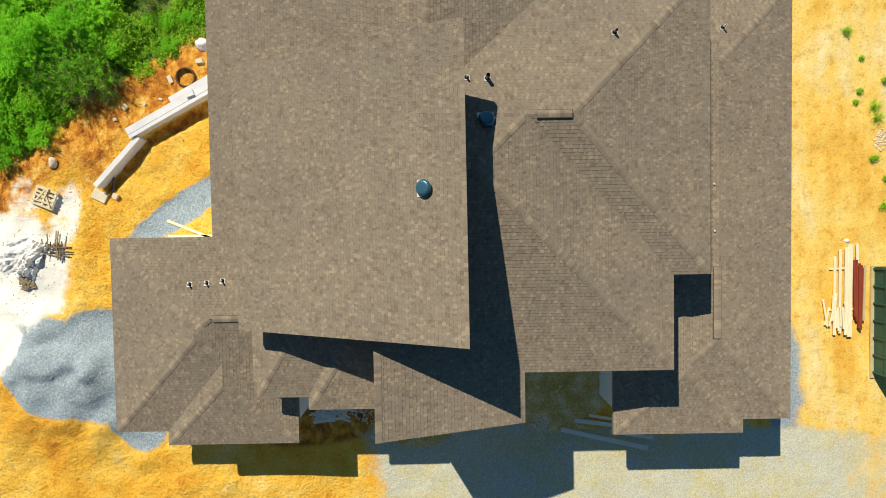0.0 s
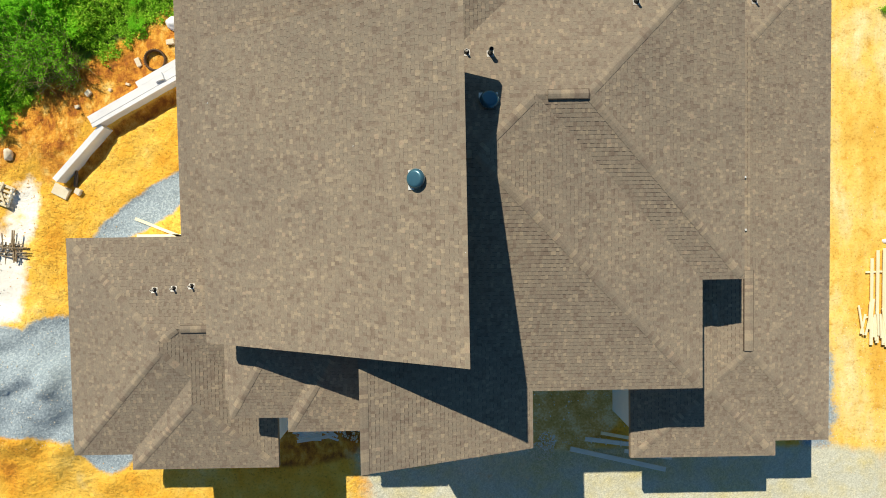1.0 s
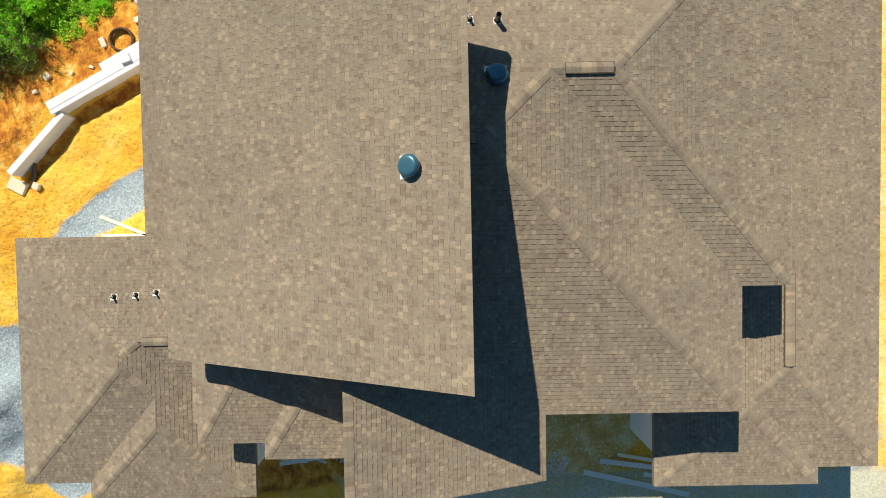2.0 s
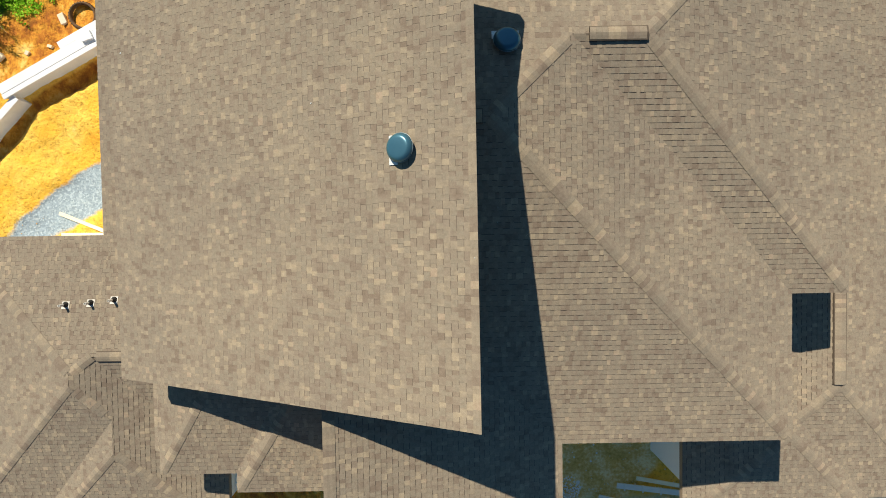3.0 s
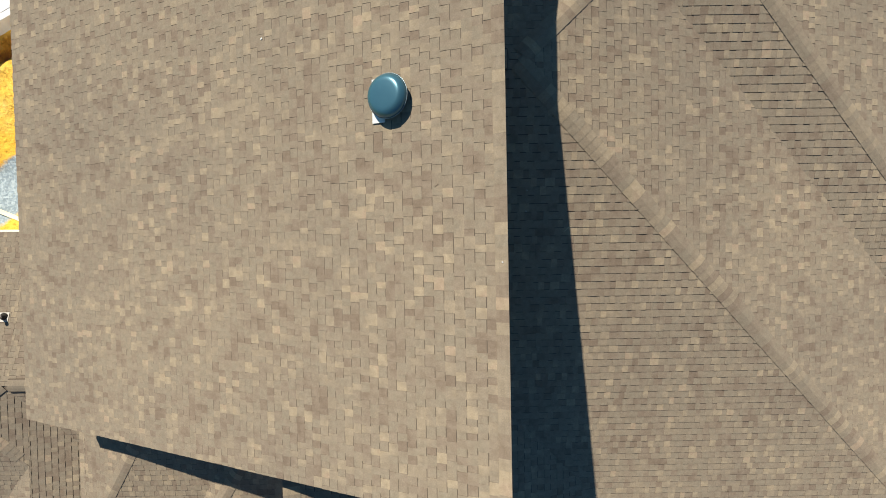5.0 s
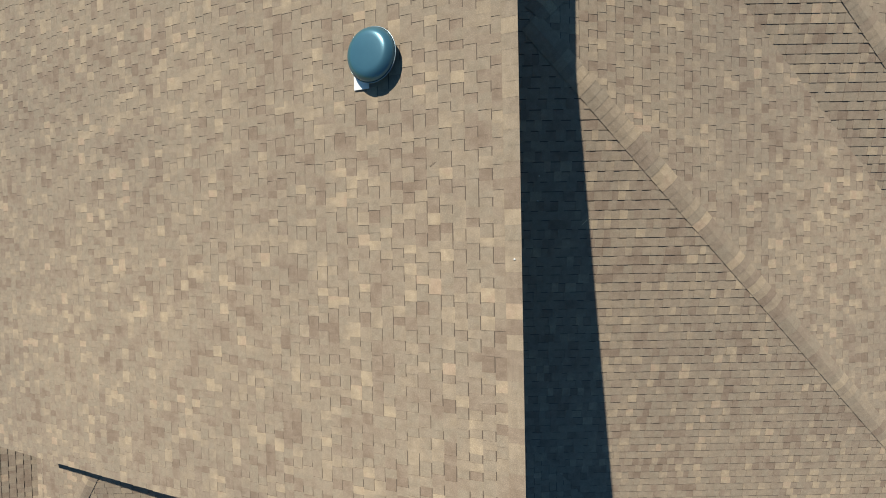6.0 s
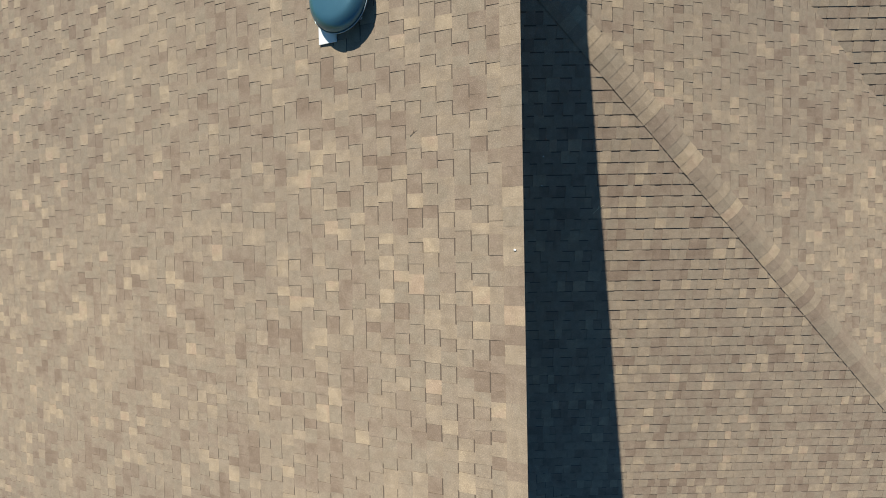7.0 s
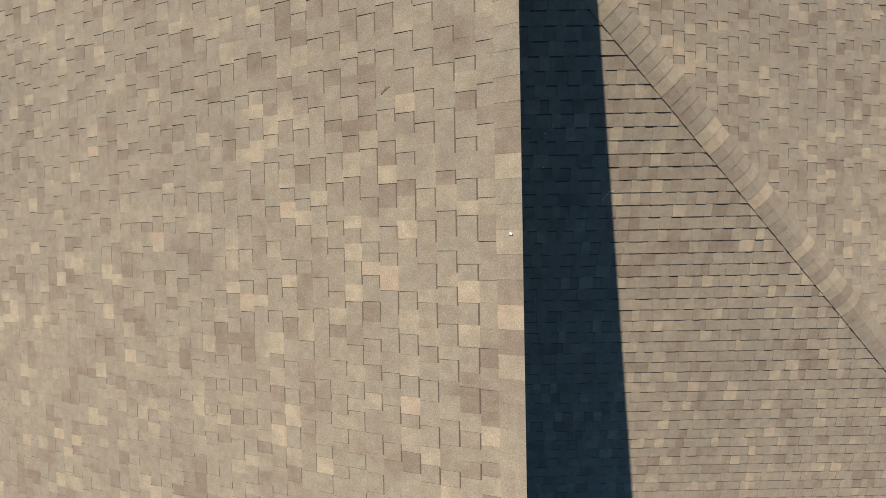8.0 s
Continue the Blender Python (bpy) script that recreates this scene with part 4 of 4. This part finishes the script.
def stick_pile(x, y, size, count, name, label, mat, seed):
    r = random.Random(seed)
    pile = empty(name, pose(x, y, ground_height(x, y)), label, "debris")
    for k in range(count):
        bm = bmesh.new()
        n = size * r.uniform(0.5, 1.1)
        t = r.choice((-4, 86)) + r.uniform(-9, 9)
        box(bm, -n / 2, n / 2, -0.022, 0.022, 0, 0.04, pose(r.uniform(-1, 1) * size * 0.42, r.uniform(-1, 1) * size * 0.42, 0.012 * k, 0, 0, t), 0.004)
        part("stick", bm, mat, pile)


stick_pile(-21.25, -0.35, 1.1, 22, "stick_pile", "pile of grey-brown broken sticks on white dust", M_TWIG, 3)


def crumpled_sheet(name, x, y, sx, sy, h, turn, mat, label, seed):
    n = 46
    verts, faces = [], []
    for layer in (0, 1):
        for j in range(n + 1):
            for i in range(n + 1):
                u, v = i / n * 2 - 1, j / n * 2 - 1
                k = 1 + 0.18 * noise.noise(Vector((u * 1.3 + seed, v * 1.3, 7)))
                f = max(0.0, 1 - (u * u + v * v) * 0.55)
                z = h * f * (0.55 + 0.9 * abs(noise.noise(Vector((u * 1.6 + seed, v * 1.6, 1))))) + 0.10 * noise.noise(Vector((u * 3 + seed, v * 3, 2))) * h - 0.34 * h * abs(noise.noise(Vector((u * 2.6 + v * 1.4 + seed, v * 3.4 - u, 3)))) - 0.16 * h * abs(noise.noise(Vector((u * 6 + seed, v * 6, 4))))
                verts.append((u * sx * k, v * sy * k, z - 0.02 * layer))
    w = n + 1
    for layer in (0, 1):
        for j in range(n):
            for i in range(n):
                q = (layer * w * w + j * w + i, layer * w * w + j * w + i + 1, layer * w * w + (j + 1) * w + i + 1, layer * w * w + (j + 1) * w + i)
                faces.append(q if layer == 0 else q[::-1])
    ob = solid(name, verts, faces, mat, None, None, True)
    ob.matrix_world = pose(x, y, ground_height(x, y) - 0.03, 0, 0, turn)
    return tagged(ob, label, "tarp")


crumpled_sheet("plastic_sheet", -23.1, -0.8, 1.15, 0.9, 0.55, 20, M_SHEET, "crumpled white plastic sheet on pale dust", 1)
crumpled_sheet("plastic_sheet", -22.3, -1.0, 0.55, 1.0, 0.6, -25, M_SHEET, "crumpled white plastic sheet on pale dust", 5)
crumpled_sheet("empty_sack", -22.7, -2.1, 0.42, 0.55, 0.2, 10, M_TWIG, "grey-brown empty sack on pale dust", 9)

for b in ((-15.05, 1.0, -12.4, -0.1, 0.14, 0.04), (-15.0, 0.15, -12.0, 0.12, 0.14, 0.04)):
    board("plank", *b[:5], b[5], 0.46, M_LUMBER, "fresh pale plank lying by the wall", "planks by the west wall")

# lumber beside the east wing
r_l = random.Random(5)
for k, (x, y0, y1, wd, mt) in enumerate(((21.75, -6.0, -1.6, 0.14, 0), (22.02, -5.9, -1.2, 0.14, 0), (22.42, -6.0, -1.1, 0.30, 0), (22.62, -6.1, -0.95, 0.24, 0), (22.95, -2.2, -0.9, 0.14, 0),
                                      (22.82, -5.0, -1.8, 0.10, 1), (22.94, -5.2, -1.8, 0.10, 1), (23.06, -5.6, -2.0, 0.10, 1), (23.20, -5.7, -2.1, 0.09, 1), (23.34, -5.2, -2.1, 0.12, 2))):
    board("plank" if mt != 1 else "steel_bar", x + r_l.uniform(-0.05, 0.05), y0, x + r_l.uniform(-0.05, 0.05), y1, wd, 0.05 if mt != 1 else 0.09, 0.06 + 0.01 * k,
          (M_LUMBER, M_RED, M_RUST)[mt], ("fresh pale plank in a loose stack", "oxide-red steel bar in a loose stack", "rust-brown plank in a loose stack")[mt], "stack beside the east wing")
for k in range(11):
    x = 21.2 + 0.13 * k + r_l.uniform(-0.04, 0.04)
    y = -5.2 - 0.05 * k + r_l.uniform(-0.3, 0.2)
    board("offcut", x, y, x + r_l.uniform(-0.25, 0.35), y + r_l.uniform(0.9, 1.6), 0.09, 0.045, 0.08 + 0.02 * (k % 4), M_LUMBER, "short pale lumber offcut on the clay", "offcuts")
for y in (-2.3, -4.6):
    board("bearer", 21.5, y, 23.5, y + 0.05, 0.09, 0.06, 0.0, M_LUMBER, "pale timber bearer under the stack", "bearers")


def dumpster():
    d = empty("dumpster", pose(23.95, -8.2, 0.02), "dark green ribbed steel dumpster with pale rails", "dumpster")
    part("body", box(box(box(box(box(bmesh.new(), 0, 0.06, 0, 6.0, 0.15, 1.6), 2.3, 2.36, 0, 6.0, 0.15, 1.6), 0.06, 2.3, 0, 0.06, 0.15, 1.6), 0.06, 2.3, 5.94, 6.0, 0.15, 1.6), 0, 2.36, 0, 6.0, 0.1, 0.15), M_GREEN, d)
    for k in range(7):
        part("rib", box(bmesh.new(), -0.09, -0.002, 0.05 + k * 0.965, 0.15 + k * 0.965, 0.12, 1.58, bevel=0.015), M_GREEN, d)
    part("top_rail", box(bmesh.new(), -0.10, 0.09, -0.02, 6.02, 1.604, 1.70, bevel=0.02), M_GREEN, d)
    part("long_rib", box(bmesh.new(), -0.06, -0.004, 0.0, 6.0, 0.8, 0.9, bevel=0.01), M_GREEN, d)
    part("ground_rail", box(bmesh.new(), -0.16, 0.04, -0.25, 6.05, 0.0, 0.10, bevel=0.01), M_RUST, d, "pale rusty ground rail")
    part("ground_rail", box(bmesh.new(), 2.2, 2.4, -0.25, 6.05, 0.0, 0.10, bevel=0.01), M_RUST, d, "pale rusty ground rail")
    return d


dumpster()

# boards and rubbish in front of the entrance
for b in ((6.45, -11.05, 11.3, -12.2, 0.24, 0.06, 0.10, M_GREYWOOD), (7.2, -10.55, 10.5, -11.0, 0.22, 0.05, 0.12, M_GREYWOOD), (8.0, -10.25, 10.6, -10.75, 0.16, 0.05, 0.14, M_LUMBER),
          (9.2, -11.2, 11.6, -11.6, 0.2, 0.05, 0.12, M_GREYWOOD)):
    board("plank", *b[:7], b[7], "weathered grey plank in front of the garage", "planks at the front")
for k in range(3):
    board("batten", 7.5 + 0.75 * k, -10.75 - 0.1 * k, 7.52 + 0.75 * k, -10.45 - 0.1 * k, 0.05, 0.04, 0.175, M_GREYWOOD, "short grey batten across a plank", "battens")
crumpled_sheet("tarp", -6.9, -10.0, 0.75, 0.30, 0.25, -8, M_TARP, "crumpled pale blue-grey tarp among boards", 13)
crumpled_sheet("tarp", -5.9, -9.6, 0.45, 0.35, 0.2, 20, M_TARP, "crumpled pale blue-grey tarp among boards", 17)
r_b = random.Random(8)
for k in range(26):
    x, y, n, a = -7.55 + 0.085 * k + r_b.uniform(-0.2, 0.2), -9.55 + r_b.uniform(-0.55, 0.35), r_b.uniform(0.2, 0.85), radians(r_b.choice((-20, -12, 8, 60, 75)) + r_b.uniform(-9, 9))
    board("rubbish_board", x, y, x + n * math.cos(a), y + n * math.sin(a), r_b.uniform(0.05, 0.14), 0.03, ground_height(x, y) + 0.03 + 0.008 * k, r_b.choice((M_GREYWOOD, M_TARP, M_SHEET)),
          "short broken board in a rubbish pile", "boards in the rubbish pile")
for b in ((-7.35, -10.3, -5.6, -10.05, 0.16), (-6.3, -9.35, -5.3, -10.1, 0.12)):
    board("plank", *b, 0.04, ground_height(-6.5, -10) + 0.26, M_GREYWOOD, "weathered pale plank across a rubbish pile", "planks on the rubbish pile")



def pebbles(x, y, rx, ry, count, size, label, seed, mat=M_STONE):
    r = random.Random(seed)
    verts, faces = [], []
    for _ in range(count):
        a, d = r.random() * 6.283, math.sqrt(r.random())
        px, py, s = x + rx * d * math.cos(a), y + ry * d * math.sin(a), size * r.uniform(0.4, 1.4)
        z = ground_height(px, py) + s * 0.3
        n0 = len(verts)
        for dx, dy, dz in ((1, 0, 0), (-1, 0, 0), (0, 1, 0), (0, -1, 0), (0, 0, 1), (0, 0, -1)):
            k = s * r.uniform(0.6, 1.1)
            verts.append((px + dx * k, py + dy * k, z + dz * k * 0.7))
        for f in ((0, 2, 4), (2, 1, 4), (1, 3, 4), (3, 0, 4), (2, 0, 5), (1, 2, 5), (3, 1, 5), (0, 3, 5)):
            faces.append(tuple(n0 + q for q in f))
    ob = solid("rubble", verts, faces, mat)
    return tagged(ob, label, "rubble", "", "stuff")


pebbles(-5.6, -9.4, 1.6, 0.7, 120, 0.075, "white broken scraps among the boards", 35, M_SHEET)
pebbles(-4.1, -9.5, 1.4, 1.1, 420, 0.06, "pale rubble scattered on shaded earth", 21)
pebbles(-1.2, -11.6, 3.4, 0.9, 160, 0.05, "pale rubble along the drive edge", 22)
pebbles(7.0, -9.2, 3.0, 3.0, 130, 0.04, "pale rubble scattered on brown earth", 23)
pebbles(0.7, -10.8, 0.7, 0.35, 130, 0.045, "splash of white plaster crumbs on the drive", 41, M_SHEET)
pebbles(5.3, -10.7, 0.45, 0.5, 120, 0.045, "splash of white plaster crumbs on the drive", 42, M_SHEET)
pebbles(-3.6, -11.2, 0.7, 0.45, 110, 0.045, "splash of white plaster crumbs on the earth", 43, M_SHEET)
pebbles(6.2, -7.6, 2.6, 2.2, 60, 0.05, "white crumbs scattered in the shaded yard", 44, M_SHEET)
pebbles(8.0, -11.6, 6.0, 1.1, 320, 0.028, "white specks of stone on the drive", 34)
pebbles(5.0, -11.2, 0.7, 0.5, 160, 0.05, "pale rubble heap on the gravel", 24)
pebbles(-20, 4.6, 4, 2.6, 500, 0.03, "clods of clay on the bank", 25, M_CLOD)
pebbles(-16, -13.6, 9, 2.4, 300, 0.028, "clods of clay before the house", 28, M_CLOD)
pebbles(-19.5, -7.5, 4, 3, 400, 0.03, "grey stones on the gravel heap", 26, M_STONE)
pebbles(22, 3, 4, 13, 420, 0.022, "small stones on dusty clay", 27)
pebbles(24.4, 4.8, 0.45, 0.6, 130, 0.06, "heap of pale rubble beside weeds", 29)
pebbles(19.5, -9, 5, 4, 500, 0.024, "white stones on the gravel", 30)
pebbles(-22.9, -1.6, 1.5, 2.4, 150, 0.03, "dark crumbs of rubbish on white dust", 45, M_TWIG)
pebbles(-20, 2, 4.5, 5, 420, 0.03, "ochre crumbs on the clay", 33, M_CLOD)
boulder(22.5, -0.75, 0.15, 0.12, 0.05, 0, M_CONCRETE, "white lump of dried plaster on dusty clay")


# ---- plants ----
def leaf_spray(verts, faces, foot, way, count, size, r):
    """Leaves set along one thin twig."""
    for k in range(count):
        p = foot + way * (k + r.random()) / count + Vector((r.gauss(0, 0.055), r.gauss(0, 0.055), r.gauss(0, 0.045)))
        a = Vector((r.gauss(0, 1), r.gauss(0, 1), r.gauss(0, 0.22))).normalized()
        b = Vector((r.gauss(0, 1), r.gauss(0, 1), r.gauss(0, 0.22)))
        b = (b - a * b.dot(a)).normalized()
        s = size * r.uniform(0.5, 1.2)
        n0 = len(verts)
        bend = a.cross(b) * s * 0.15
        verts += [p - a * s, p + b * s * 0.4 + bend, p + a * s, p - b * s * 0.4 + bend]
        faces.append((n0, n0 + 1, n0 + 2, n0 + 3))


def limb(bm, a, b, r0, r1, steps=7):
    a, b = Vector(a), Vector(b)
    q = (b - a).to_track_quat("Z", "Y").to_matrix().to_4x4()
    lathe(bm, [(r0, 0), ((r0 + r1) / 2 * 1.02, (b - a).length * 0.5), (r1, (b - a).length)], steps, Matrix.Translation(a) @ q)


def tree(seed, height, spread):
    r = random.Random(seed)
    t = empty("tree", Matrix(), "leafy bright green young tree at the wood's edge", "tree", "trees of the wood")
    bm = bmesh.new()
    fork = Vector((r.uniform(-0.2, 0.2), r.uniform(-0.2, 0.2), height * 0.4))
    limb(bm, (0, 0, -0.2), fork, 0.11, 0.08)
    limb(bm, fork, fork + Vector((0.1, -0.1, height * 0.35)), 0.08, 0.03)
    tips = []
    for k in range(9):
        a = 2 * math.pi * k / 9 + r.uniform(-0.3, 0.3)
        tip = fork + Vector((math.cos(a) * spread * r.uniform(0.5, 1), math.sin(a) * spread * r.uniform(0.5, 1), height * r.uniform(0.1, 0.45)))
        limb(bm, fork * r.uniform(0.6, 1.0), tip, 0.045, 0.012, 5)
        tips.append(tip)
    part("trunk", bm, M_BARK, t, "brown bark trunk with limbs", True)
    verts, faces = [], []
    tips += [fork + Vector((r.uniform(-0.6, 0.6), r.uniform(-0.6, 0.6), height * r.uniform(0.25, 0.55))) for _ in range(5)]
    for tip in tips:
        for _ in range(24):
            c = tip + Vector((r.gauss(0, 0.35), r.gauss(0, 0.35), r.gauss(0, 0.25))) * spread * 0.55
            way = Vector((r.gauss(0, 0.6) + (c.x - fork.x) * 0.4, r.gauss(0, 0.6) + (c.y - fork.y) * 0.4, r.uniform(0.1, 0.9))).normalized()
            leaf_spray(verts, faces, c, way * r.uniform(0.3, 0.75), 36, 0.062, r)
    solid("crown", verts, faces, M_LEAF, t)
    return t


models = [tree(11, 3.6, 1.5), tree(12, 2.8, 1.3), tree(13, 4.2, 1.7)]
r_t = random.Random(31)
spots = []
for d in (0.5, 1.4, 2.4, 3.5, 4.8, 6.2, 7.8):
    for k in range(19):
        x = -29 + 1.0 * k + r_t.uniform(-0.7, 0.7)
        dd = d + r_t.uniform(-0.6, 0.6)
        y = 4.3 + 0.60 * (x + 24) + dd / 0.857
        if x < -11.6 and y < 19 and y > -2 and thicket(x, y) < 0.35:
            spots.append((x, y, dd)) if x < -17.0 or dd > 5.5 or r_t.random() < 0.3 else None
tall_ones = [(-20.1, 10.5, 0.64), (-19.0, 10.9, 0.66), (-21.3, 9.9, 0.6)]
for i, (x, y, size) in enumerate(tall_ones):
    made = copy_thing(models[i % 3], pose(x, y, ground_height(x, y), 0, 0, 70 * i) @ Matrix.Scale(size, 4))
    made.matrix_world = pose(x, y, ground_height(x, y), 0, 0, 70 * i) @ Matrix.Scale(size, 4)
for i, (x, y, dd) in enumerate(spots):
    m = pose(x, y, ground_height(x, y), 0, 0, r_t.uniform(0, 360)) @ Matrix.Scale(r_t.uniform(0.75, 1.15) * ((0.22 if dd < 4.2 else 0.7) if x > -17.0 else 0.30 if dd < 1.2 else 0.46 if dd < 3.2 else 0.62), 4) @ Matrix.Diagonal((1.15, 1.15, 0.6, 1))
    if i < 3:
        models[i].matrix_world = m
    else:
        made = copy_thing(models[i % 3], m)
        made.matrix_world = m


def bare_bush(x, y, height, seed, leaves=5):
    """Thin brown stems with a few leaves."""
    r = random.Random(seed)
    b = empty("bare_bush", pose(x, y, ground_height(x, y)), "twiggy brown bush with few leaves at the wood's edge", "bush", "bare bushes")
    bm = bmesh.new()
    verts, faces = [], []
    for _ in range(34):
        tip = Vector((r.gauss(0, 0.45), r.gauss(0, 0.45), r.uniform(0.6, 1.0))) * height
        foot = Vector((r.gauss(0, 0.1), r.gauss(0, 0.1), -0.05))
        limb(bm, foot, tip, 0.014, 0.005, 4)
        for _ in range(3):
            knot = foot.lerp(tip, r.uniform(0.4, 0.9))
            end = knot + Vector((r.gauss(0, 0.22), r.gauss(0, 0.22), r.uniform(0.05, 0.3))) * height
            limb(bm, knot, end, 0.008, 0.003, 4)
            leaf_spray(verts, faces, knot, end - knot, leaves, 0.03 + 0.001 * leaves, r)
    part("brushwood", bm, M_STEM, b)
    solid("foliage", verts, faces, M_LEAF, b)


for k, (x, y, h) in enumerate(((-19.2, 7.7, 1.0), (-18.4, 8.2, 1.2), (-17.6, 8.5, 0.9), (-19.0, 8.6, 1.1), (-17.9, 7.8, 0.8), (-15.5, 12.6, 1.0), (-19.7, 9.0, 2.0), (-20.5, 9.2, 1.8), (-18.9, 9.4, 2.1), (-20.9, 8.5, 1.5), (-19.3, 9.7, 2.2), (-18.2, 9.2, 1.7), (-20.1, 8.4, 1.5))):
    bare_bush(x, y, h, 90 + k, 20 if h > 1.3 else 5)


def shrub(x, y, radius, seed, label):
    r = random.Random(seed)
    s = empty("shrub", pose(x, y, ground_height(x, y)), label, "shrub", "shrubs on the clay")
    bm = bmesh.new()
    for k in range(6):
        limb(bm, (0, 0, -0.05), (r.uniform(-1, 1) * radius * 0.7, r.uniform(-1, 1) * radius * 0.7, radius * r.uniform(0.5, 0.9)), 0.012, 0.004, 5)
    part("brushwood", bm, M_BARK, s)
    verts, faces = [], []
    for _ in range(26):
        leaf_spray(verts, faces, Vector((r.gauss(0, 0.3), r.gauss(0, 0.3), 0.1)) * radius, Vector((r.gauss(0, 0.7), r.gauss(0, 0.7), r.uniform(0.5, 1.1))) * radius, 26, 0.032, r)
    solid("foliage", verts, faces, M_WEED, s)


for k, (x, y, s) in enumerate(((22.31, 10.75, 0.2), (23.85, 6.6, 0.30), (24.05, 6.0, 0.30), (23.93, 3.8, 0.22), (24.5, 8.05, 0.22), (23.11, 7.5, 0.10), (24.5, 1.2, 0.24), (24.6, 2.7, 0.16), (23.2, 9.3, 0.07), (22.9, 6.9, 0.08))):
    shrub(x, y, s, 40 + k, "small green weed shrub on dusty clay")


def weeds():
    r = random.Random(77)
    verts, faces = [], []
    while len(faces) < 190000:
        x, y = r.uniform(-27, -11), r.uniform(1, 18)
        d = tree_line(x, y)
        if d < -0.4 + r.random() * 0.9 or d > 9 or r.random() < 1.1 * thicket(x, y):
            continue
        low = step(-17.5, -15.5, x)
        tall = (0.25 + 0.55 * step(0.3, 2.0, d)) * (1 - 0.65 * low) * (0.6 + 0.8 * abs(noise.noise(Vector((x * 0.9, y * 0.9, 3)))))
        foot = Vector((x, y, ground_height(x, y)))
        for _ in range(5):
            way = Vector((r.gauss(0, 0.35), r.gauss(0, 0.35), 1.0)) * tall * r.uniform(0.5, 1.2)
            leaf_spray(verts, faces, foot + Vector((r.gauss(0, 0.12), r.gauss(0, 0.12), tall * r.random())), way, 9, 0.065, r)
    ob = solid("undergrowth", verts, faces, M_WEED)
    return tagged(ob, "dense green undergrowth at the wood's edge", "undergrowth", "", "stuff")


weeds()

# ---- shingle courses last ----
for job in later:
    job()
